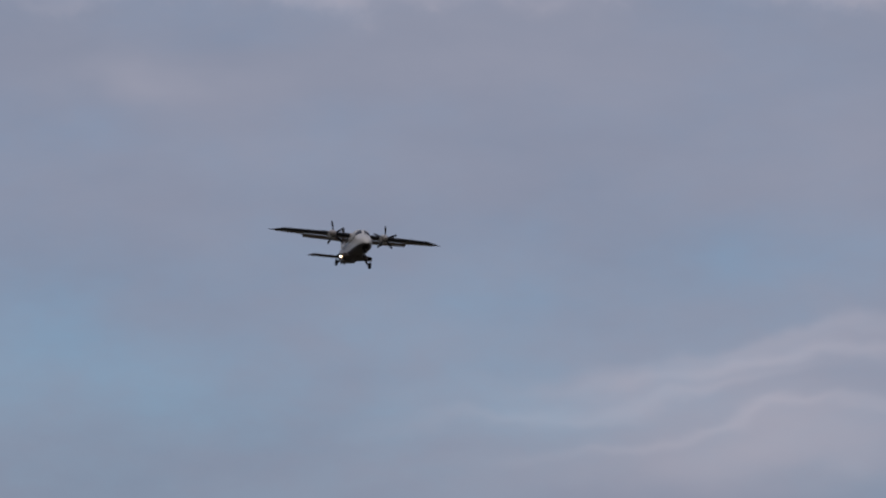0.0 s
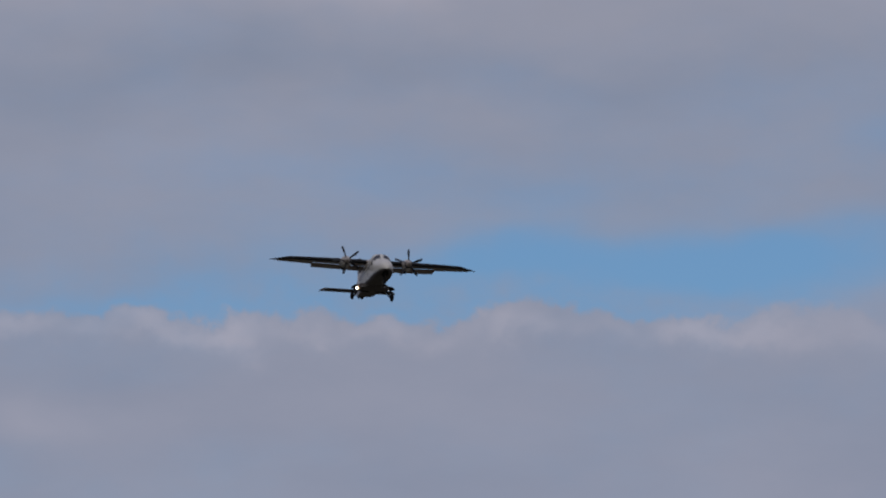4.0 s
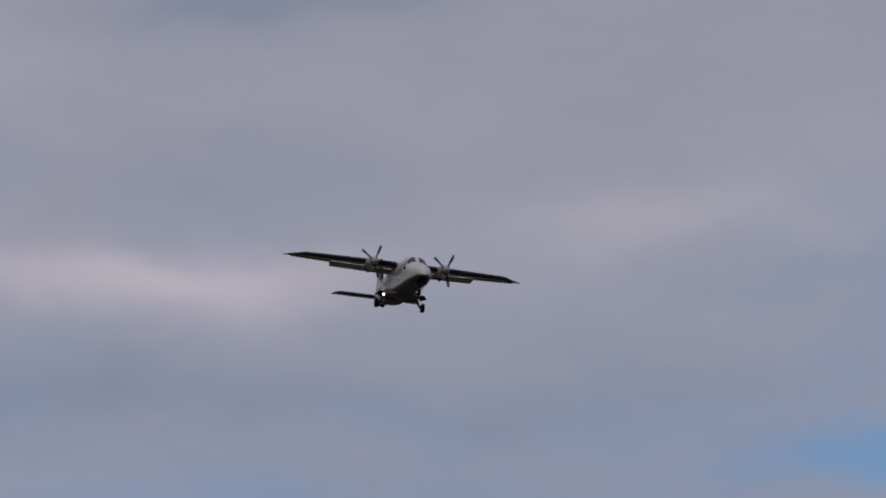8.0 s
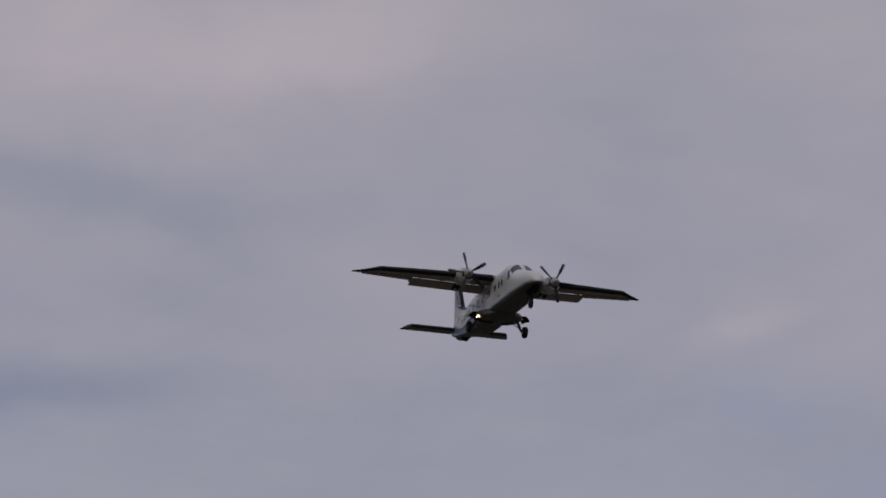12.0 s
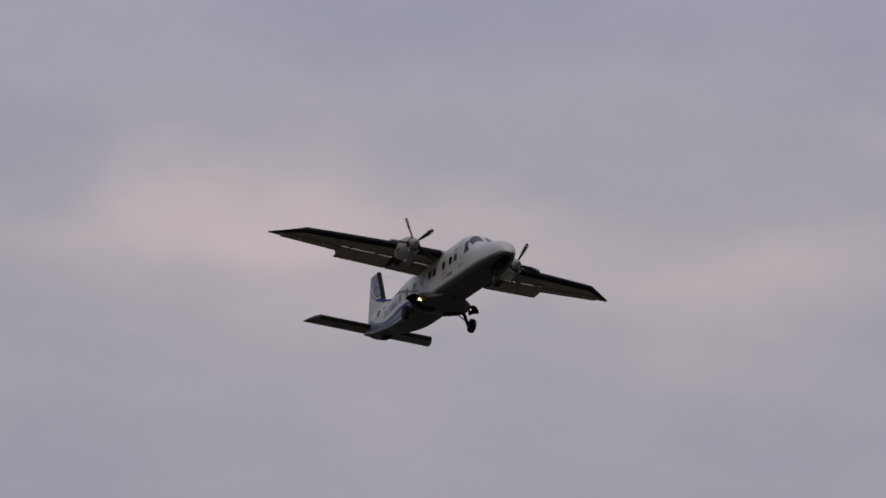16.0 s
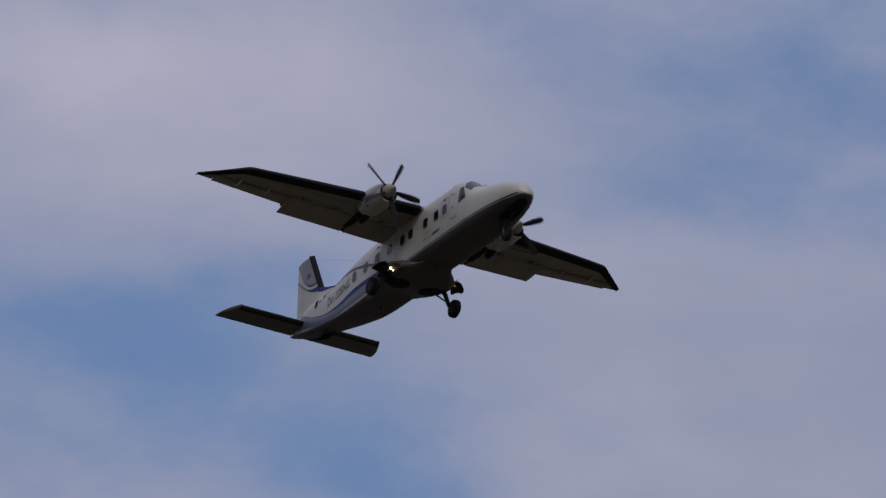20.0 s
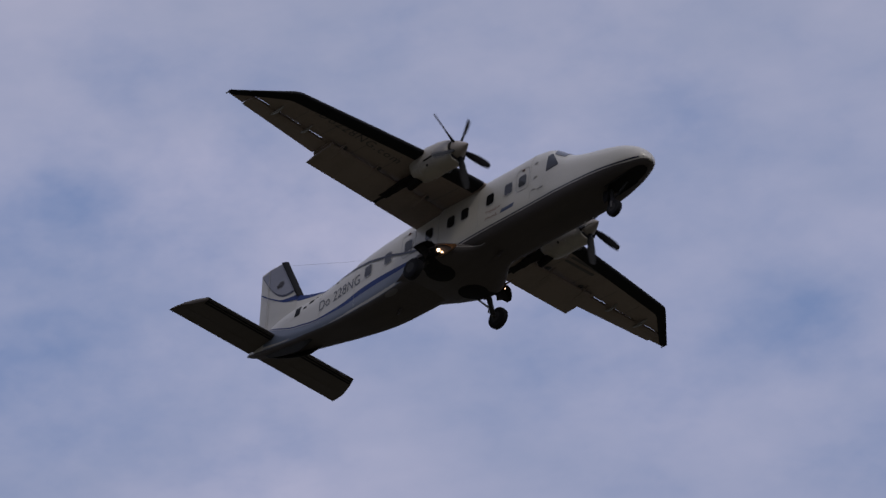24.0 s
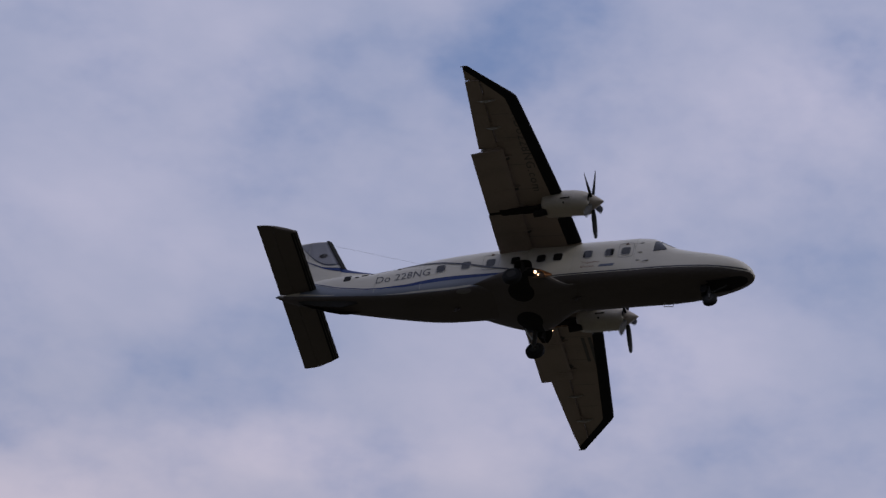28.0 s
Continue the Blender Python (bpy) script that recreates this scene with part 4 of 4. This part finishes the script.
# ---------- undercarriage ----------
def wheel(parent, c, r, w, name="wheel"):
    """A tyre with a rounded tread on a steel hub, axle along y."""
    prof = [(-w / 2, r * 0.55), (-w / 2, r * 0.80), (-w * 0.36, r * 0.95), (0, r), (w * 0.36, r * 0.95), (w / 2, r * 0.80), (w / 2, r * 0.55)]
    ty = part("tyre", turned(prof, c, "y", 24), RUBBER, parent, "black rubber tyre")
    part("rim", turned([(-w * 0.52, r * 0.2), (-w * 0.51, r * 0.5), (w * 0.51, r * 0.5), (w * 0.52, r * 0.2)], c, "y", 18), HUB, ty)


def bulge(x):
    """Reach, underside and top of a wheel fairing at station x."""
    q = min(1.0, max(0.0, (2.1 - x) / 5.2))
    k = max(0.02, math.sin(math.pi * q**0.9))**1.35
    f = max(0.0, min(1.0, (1.18 - x) / 1.52))
    f = max(0.06 * k, f * f * (3 - 2 * f)) if x > -0.45 else k
    return 0.55 + 0.82 * f, -1.35 - 0.60 * k, -1.62 + 0.40 * f


def bulge_under(x, y):
    out, low, top = bulge(x)
    u = min(0.98, max(0.0, (y - 0.30) / (out - 0.30)))
    return (top + low) / 2 - (top - low) / 2 * (1 - u**2.35)**0.425


def sponson(plane, s):
    rings = []
    for x in np.linspace(2.1, -3.1, 34):
        out, low, top = bulge(x)
        cy, hw, cz, hh = 0.30, out - 0.30, (top + low) / 2, (top - low) / 2
        rings.append([(x, s * (cy + hw * math.copysign(abs(math.cos(a))**0.85, math.cos(a))), cz + hh * math.copysign(abs(math.sin(a))**0.85, math.sin(a)))
                      for a in [2 * math.pi * j / 28 for j in range(28)]])
    sp = part("gear_fairing", loft(rings), BELLY, plane, "bulged wheel fairing on the belly, shaded dark grey")
    # highlight on the fairing's front edge, made as a thin pale tube
    lip = []
    for x in np.linspace(0.28, 1.12, 12):
        out, low, top = bulge(x)
        lip.append((x, s * (out + 0.003), (top + low) / 2))
    part("fairing_glint", tube(lip, 0.010, 6), FRAME, sp, "pale line for the glint along the fairing's front")
    # open wheel bay and leg bay: dark sheets on the underside for their shade
    rings = []
    for r in (1.0, 0.97, 0.6, 0.1):
        rings.append([(x, s * y, bulge_under(x, y) - (0.012 if r < 1 else -0.02)) for x, y in [(-0.62 + 0.46 * r * math.cos(a), 0.64 + 0.42 * r * math.sin(a)) for a in [2 * math.pi * k / 24 for k in range(24)]]])
    part("wheel_bay_shade", loft(rings), DARK, sp, "dark sheet for the shade in an open wheel bay")
    rings = []
    for y in np.linspace(0.80, 1.36, 9):
        rings.append([(x, s * y, bulge_under(x, y) - d) for x, d in ((-0.24, -0.02), (-0.28, 0.014), (-0.6, 0.014), (-0.94, 0.014), (-0.98, -0.02))])
    part("leg_bay_shade", loft(rings, close=False), DARK, sp)
    # main leg, brace, door and wheel
    leg = part("main_leg", tube([(-0.6, s * 0.95, -1.62), (-0.6, s * 1.25, -1.85), (-0.63, s * 1.46, -2.28)], [0.09, 0.085, 0.07], 10), HUB, plane, "dark main landing gear leg")
    part("axle", tube([(-0.63, s * 1.42, -2.29), (-0.63, s * 1.78, -2.29)], 0.05), STRUT, leg)
    part("brace", tube([(-0.95, s * 1.0, -1.75), (-0.62, s * 1.40, -2.15)], 0.03), STEEL, leg)
    part("torque_link", tube([(-0.68, s * 1.36, -1.98), (-0.82, s * 1.44, -2.10), (-0.66, s * 1.46, -2.24)], 0.025, 6), STRUT, leg)
    # curved door, swung out from the shoulder of the fairing
    rings = []
    for y, z, x0, x1 in ((1.33, -1.53, -0.14, -0.76), (1.52, -1.50, -0.12, -0.73), (1.66, -1.54, -0.15, -0.68), (1.77, -1.62, -0.22, -0.60), (1.84, -1.72, -0.32, -0.50)):
        rings.append([(x0, s * y, z), (x1, s * y, z), (x1, s * (y - 0.02), z + 0.03), (x0, s * (y - 0.02), z + 0.03)])
    bm = loft(rings)
    flange = [(-0.36, s * 1.30, -1.60), (-0.34, s * 1.60, -1.54), (-0.38, s * 1.84, -1.72), (-0.40, s * 1.60, -1.78), (-0.42, s * 1.40, -1.90)]
    loft([flange, [(x - 0.03, y, z) for x, y, z in flange]], bm=bm)
    part("leg_door", bm, SOOT, leg, "dark gear leg door")
    wheel(leg, (-0.63, s * 1.66, -2.29), 0.335, 0.24)
    return sp


def landing_lamp(plane, s, r, mat, label):
    c = Vector((-0.03, s * 1.22, -1.70))
    d = Vector((0.97, s * -0.16, -0.05)).normalized()
    o = Vector((0.0, s * 0.94, -0.34)).normalized()
    u = d.cross(o).normalized()
    # trough that runs forward from the lamp, open outwards, lamplight in its colour
    rings = []
    for k in range(7):
        q = k / 6
        rad = r * (1.35 - 1.1 * q**1.5)
        rings.append([c + d * (0.62 * q - 0.06) + rad * (math.cos(t) * o + math.sin(t) * u) for t in [radians(80 + 200 * j / 12) for j in range(13)]])
    bowl = part("lamp_housing", loft(rings, close=False), LAMPLIT, plane, "lamp trough on the wheel fairing, painted warm for lamplight")
    bm = bmesh.new()
    bmesh.ops.create_uvsphere(bm, u_segments=14, v_segments=8, radius=r * 0.38, matrix=Matrix.Translation(c + d * 0.02 + o * 0.09))
    part("lens", bm, mat, bowl, label)
    if s > 0:
        return
    bm = bmesh.new()
    bmesh.ops.create_uvsphere(bm, u_segments=12, v_segments=8, radius=0.03, matrix=Matrix.Translation(c + d * 0.14 + o * 0.07 - Vector((0, 0, 0.11))))
    part("lens", bm, mat, bowl, "small glowing lamp lens")
    # four bulbs deep in short tubes, so that the beam shows from ahead alone
    n = Vector((0.985, s * 0.10, -0.13)).normalized()
    a = n.cross(Vector((0, 0, 1))).normalized()
    b = a.cross(n)
    for k in range(4):
        m = c + o * 0.09 + 0.075 * (math.cos(radians(45 + 90 * k)) * a + math.sin(radians(45 + 90 * k)) * b)

        def ring(h, q):
            return [m + n * h + q * (math.cos(t) * a + math.sin(t) * b) for t in [2 * math.pi * j / 16 for j in range(16)]]
        part("lamp_tube", loft([ring(-0.25, 0.055), ring(-0.01, 0.055), ring(0.0, 0.05), ring(-0.01, 0.047), ring(-0.245, 0.046)]), DARK, bowl)
        part("bulb", loft([ring(-0.243, 0.045), ring(-0.236, 0.03)]), BEAM, bowl, "bright landing lamp bulb")


def nose_gear(plane):
    # dark sheet laid on the skin for the shade inside the nose bay
    rings = []
    for x in np.linspace(5.55, 6.98, 16):
        w = 0.25 * max(0.0, 1 - abs((x - 6.265) / 0.73)**3)**0.5 + 0.01
        rings.append([(x, y, under_z(x, y) - 0.008) for y in [w * k / 4 for k in range(-4, 5)]])
    bay = part("nose_bay_shade", loft(rings, close=False), DARK, plane, "dark sheet for the shade in the open nose wheel bay")
    for s in (-1, 1):
        d = [(6.5, s * 0.22, F_BOT(6.5) + 0.03), (5.6, s * 0.22, F_BOT(5.6) + 0.03), (5.65, s * 0.25, F_BOT(5.65) - 0.06), (6.4, s * 0.25, F_BOT(6.4) - 0.05)]
        part("bay_door", loft([d, [(x, y + s * 0.02, z) for x, y, z in d]]), DARK, bay)
    for s in (-1, 1):
        d = [(5.40, s * 0.06, -1.58), (5.62, s * 0.06, -1.58), (5.66, s * 0.10, -1.80), (5.64, s * 0.11, -2.05), (5.52, s * 0.10, -2.10), (5.43, s * 0.09, -1.95)]
        part("leg_door", loft([d, [(x, y + s * 0.025, z) for x, y, z in d]]), DARK, bay, "dark nose leg door")
    leg = part("nose_leg", tube([(5.62, 0, -1.60), (5.74, 0, -2.05), (5.78, 0, -2.2)], [0.07, 0.065, 0.05], 10), HUB, plane, "dark nose gear leg")
    part("drag_brace", tube([(6.3, 0, -1.66), (5.74, 0, -2.02)], 0.03), HUB, leg)
    part("fork", tube([(5.78, -0.12, -2.16), (5.80, -0.13, -2.34), (5.80, 0.13, -2.34), (5.78, 0.12, -2.16), (5.78, -0.12, -2.16)], 0.03, 6), STRUT, leg)
    wheel(leg, (5.80, 0, -2.34), 0.255, 0.19)


def airplane():
    plane = tagged(new("airplane"), AIR, "airplane")
    fuselage(plane)
    fuselage_details(plane)
    livery_text(plane)
    for s in (-1, 1):
        box = wing(plane, s)
        nacelle(plane, s)
        sponson(plane, s)
        landing_lamp(plane, s, 0.13 if s < 0 else 0.036, LAMP if s < 0 else LAMP_DIM, "glowing landing lamp lens")
        if s < 0:
            def under(p):
                return Vector((p.x, p.y, wing_pt(-p.y, q_at(-p.y, p.x), False)[1] - 0.006))
            m = Matrix(((0, 1, 0, 0.0), (1, 0, 0, 0), (0, 0, 1, 0), (0, 0, 0, 1)))
            lettering("www.Do228NG.com", 0.43, Matrix.Translation((0.10, -7.38, 0)) @ m, FAINT, box, "faint web address lettering", under)
        else:
            for y0, y1, x in ((3.35, 4.75, 0.40), (3.35, 4.45, 0.16)):
                rings = [[(x + d, y, wing_pt(y, q_at(y, x + d), False)[1] - 0.006) for d in (0.0, 0.06, 0.12)] for y in np.linspace(y0, y1, 10)]
                part("slogan_bar", loft(rings, close=False), FAINT, box, "plain faint slogan bar")
    tail(plane)
    nose_gear(plane)
    props = [propeller(plane, s) for s in (-1, 1)]
    return plane, props


plane, props = airplane()


def field():
    """Airfield grass: one sheet to the horizon, gently uneven."""
    mat = bpy.data.materials.new("airfield_grass")
    nd, lk, bsdf = nodes_of(mat)
    tc = nd.new("ShaderNodeTexCoord")
    a = nd.new("ShaderNodeTexNoise")
    a.inputs["Scale"].default_value, a.inputs["Detail"].default_value = 0.02, 6
    b = nd.new("ShaderNodeTexNoise")
    b.inputs["Scale"].default_value, b.inputs["Detail"].default_value = 3.0, 5
    m = nd.new("ShaderNodeMath")
    m.operation = "MULTIPLY_ADD"
    m.inputs[1].default_value = 0.5
    ramp = nd.new("ShaderNodeValToRGB")
    ramp.color_ramp.elements[0].position, ramp.color_ramp.elements[1].position = 0.45, 0.95
    ramp.color_ramp.elements[0].color, ramp.color_ramp.elements[1].color = (0.044, 0.043, 0.024, 1), (0.096, 0.086, 0.056, 1)
    lk.new(tc.outputs["Object"], a.inputs["Vector"])
    lk.new(tc.outputs["Object"], b.inputs["Vector"])
    lk.new(b.outputs["Fac"], m.inputs[0])
    lk.new(a.outputs["Fac"], m.inputs[2])
    lk.new(m.outputs[0], ramp.inputs["Fac"])
    lk.new(ramp.outputs["Color"], bsdf.inputs["Base Color"])
    bsdf.inputs["Roughness"].default_value = 0.95
    bm = bmesh.new()
    rings = []
    for r in (3, 20, 60, 150, 400, 1000, 2500, 4800):
        rings.append([(r * math.cos(t), r * math.sin(t), 0.12 * math.sin(3 * t + r) * min(1, r / 150) - 0.1 * min(1, r / 150)) for t in [2 * math.pi * k / 48 for k in range(48)]])
    loft(rings, cap=False, bm=bm)
    bmesh.ops.holes_fill(bm, edges=[e for e in bm.edges if e.is_boundary and all(v.co.length < 5 for v in e.verts)])
    me = bpy.data.meshes.new("ground")
    bmesh.ops.recalc_face_normals(bm, faces=bm.faces)
    bm.to_mesh(me)
    bm.free()
    me.materials.append(mat)
    return tagged(new("ground", me), "dull green airfield grass reaching the horizon", "ground", kind="structure")


field()


def motions():
    walk(plane, [
        (0.0, pose(-691.00, 136.25, 90.07, -4.45, -1.31, -1.60)),
        (0.5, pose(-676.62, 134.58, 91.67, -4.54, -1.25, -1.34)),
        (1.0, pose(-661.34, 132.95, 93.25, -5.04, -1.26, -1.47)),
        (1.5, pose(-645.86, 131.37, 94.77, -4.79, -1.26, -1.88)),
        (2.0, pose(-630.69, 129.84, 96.24, -3.13, -1.26, -2.77)),
        (2.5, pose(-615.86, 128.37, 97.64, -1.14, -1.30, -3.69)),
        (3.0, pose(-601.02, 126.96, 98.99, -0.87, -1.28, -3.95)),
        (3.5, pose(-586.85, 125.61, 100.28, -1.47, -0.99, -3.71)),
        (4.0, pose(-575.49, 124.36, 101.49, -1.95, -0.65, -3.41)),
        (4.5, pose(-564.21, 123.14, 102.65, -3.02, -0.00, -2.88)),
        (5.0, pose(-552.71, 121.96, 103.76, -4.08, 0.65, -2.35)),
        (5.5, pose(-541.38, 120.83, 104.83, -4.55, 1.01, -2.06)),
        (6.0, pose(-529.43, 119.73, 105.85, -4.34, 1.11, -2.33)),
        (6.5, pose(-517.43, 118.68, 106.80, -4.84, 1.69, -2.48)),
        (7.0, pose(-505.54, 117.68, 107.65, -5.13, 2.04, -2.08)),
        (7.5, pose(-493.56, 116.77, 108.36, -5.07, 2.49, -1.63)),
        (8.0, pose(-481.55, 115.95, 108.90, -4.43, 2.83, -1.06)),
        (8.5, pose(-469.86, 115.27, 109.26, -4.11, 3.01, -0.47)),
        (9.0, pose(-458.50, 114.75, 109.48, -3.34, 3.17, 0.45)),
        (9.5, pose(-446.93, 114.41, 109.59, -2.53, 3.29, 0.77)),
        (10.0, pose(-434.62, 114.21, 109.65, -2.03, 3.25, 1.04)),
        (10.5, pose(-421.52, 114.10, 109.68, -1.40, 2.82, 0.48)),
        (11.0, pose(-407.97, 114.05, 109.69, -1.04, 2.05, 0.30)),
        (11.5, pose(-394.31, 114.02, 109.70, -1.31, 1.29, 0.55)),
        (12.0, pose(-380.93, 114.01, 109.70, -1.38, 0.80, 0.54)),
        (12.5, pose(-368.95, 114.00, 109.70, -1.27, 0.27, 0.56)),
        (13.0, pose(-359.50, 114.00, 109.70, -1.67, 0.31, 0.75)),
        (13.5, pose(-349.78, 114.00, 109.70, -2.54, 0.41, 1.18)),
        (14.0, pose(-339.94, 114.00, 109.70, -3.41, 0.52, 1.60)),
        (14.5, pose(-330.26, 114.00, 109.70, -3.80, 0.57, 1.79)),
        (15.0, pose(-318.91, 114.00, 109.70, -4.10, 0.97, 2.49)),
        (15.5, pose(-306.73, 114.00, 109.70, -4.21, 0.81, 3.10)),
        (16.0, pose(-294.57, 114.00, 109.70, -3.47, 0.92, 2.72)),
        (16.5, pose(-282.57, 114.00, 109.70, -2.89, 1.40, 1.99)),
        (17.0, pose(-270.60, 114.00, 109.70, -1.18, 1.74, 1.22)),
        (17.5, pose(-258.55, 114.00, 109.70, -0.12, 1.71, 0.80)),
        (18.0, pose(-246.52, 114.00, 109.70, 0.11, 0.79, 0.23)),
        (18.5, pose(-234.70, 114.00, 109.70, -0.97, -0.02, -0.48)),
        (19.0, pose(-223.14, 114.00, 109.70, -2.46, -0.11, -0.57)),
        (19.5, pose(-211.76, 114.00, 109.70, -2.32, 0.19, -0.35)),
        (20.0, pose(-200.40, 114.00, 109.70, -1.79, 0.85, 0.30)),
        (20.5, pose(-188.98, 114.00, 109.70, -1.20, 1.49, 0.94)),
        (21.0, pose(-177.56, 114.00, 109.70, -0.91, 2.08, 1.49)),
        (21.5, pose(-164.15, 114.00, 109.70, -0.64, 3.56, 1.22)),
        (22.0, pose(-151.13, 112.54, 108.32, -0.65, 3.53, 0.69)),
        (22.5, pose(-138.85, 111.55, 107.37, -0.65, 3.46, -0.46)),
        (23.0, pose(-128.58, 112.16, 107.95, -0.65, 3.39, -1.61)),
        (23.5, pose(-121.39, 115.64, 111.26, -0.65, 3.36, -2.13)),
        (24.0, pose(-117.57, 122.84, 118.07, -2.71, 2.05, -2.77)),
        (24.5, pose(-112.67, 129.11, 124.58, -1.79, 1.25, -3.12)),
        (25.0, pose(-105.75, 132.90, 129.75, -0.72, 1.38, -3.33)),
        (25.5, pose(-100.03, 138.40, 137.52, -1.18, 1.28, -2.51)),
        (26.0, pose(-92.02, 141.36, 143.62, -2.57, 2.13, -1.78)),
        (26.5, pose(-82.45, 142.69, 148.73, -2.71, 1.03, -0.98)),
        (27.0, pose(-73.43, 146.28, 156.83, -3.05, 1.61, -0.76)),
        (27.5, pose(-64.92, 153.36, 169.45, -2.99, 1.73, -1.09)),
        (28.0, pose(-53.54, 157.25, 179.50, -1.76, 1.60, -2.22)),
    ])
    # blade angle at each full second, in degrees; the five blades repeat every 72
    starboard = [30, 45, 53, 33, 40, 25, 13, 2, 0, 62, 41, 27, 33, 40, 20, 39, 42, 60, 54, 51, 67, 43, 30, 10, 2, 20, 8, 12, 35]
    port = [20, 10, 14, 29, 20, 10, 7, 30, 67, 29, 49, 14, 64, 30, 50, 36, 64, 46, 13, 45, 27, 10, 40, 20, 65, 54, 30, 10, 40]
    for prop, s, seen in ((props[0], -1, starboard), (props[1], 1, port)):
        total, rows = float(seen[0]), []
        for t in range(28):
            step = 1080 + (seen[t + 1] - seen[t]) % 72
            for f in range(30):
                rows.append((t + f / 30, pose(1.95, s * 2.56, 0.14, total + step * f / 30)))
            total += step
        rows.append((28.0, pose(1.95, s * 2.56, 0.14, total)))
        walk(prop, rows)


motions()
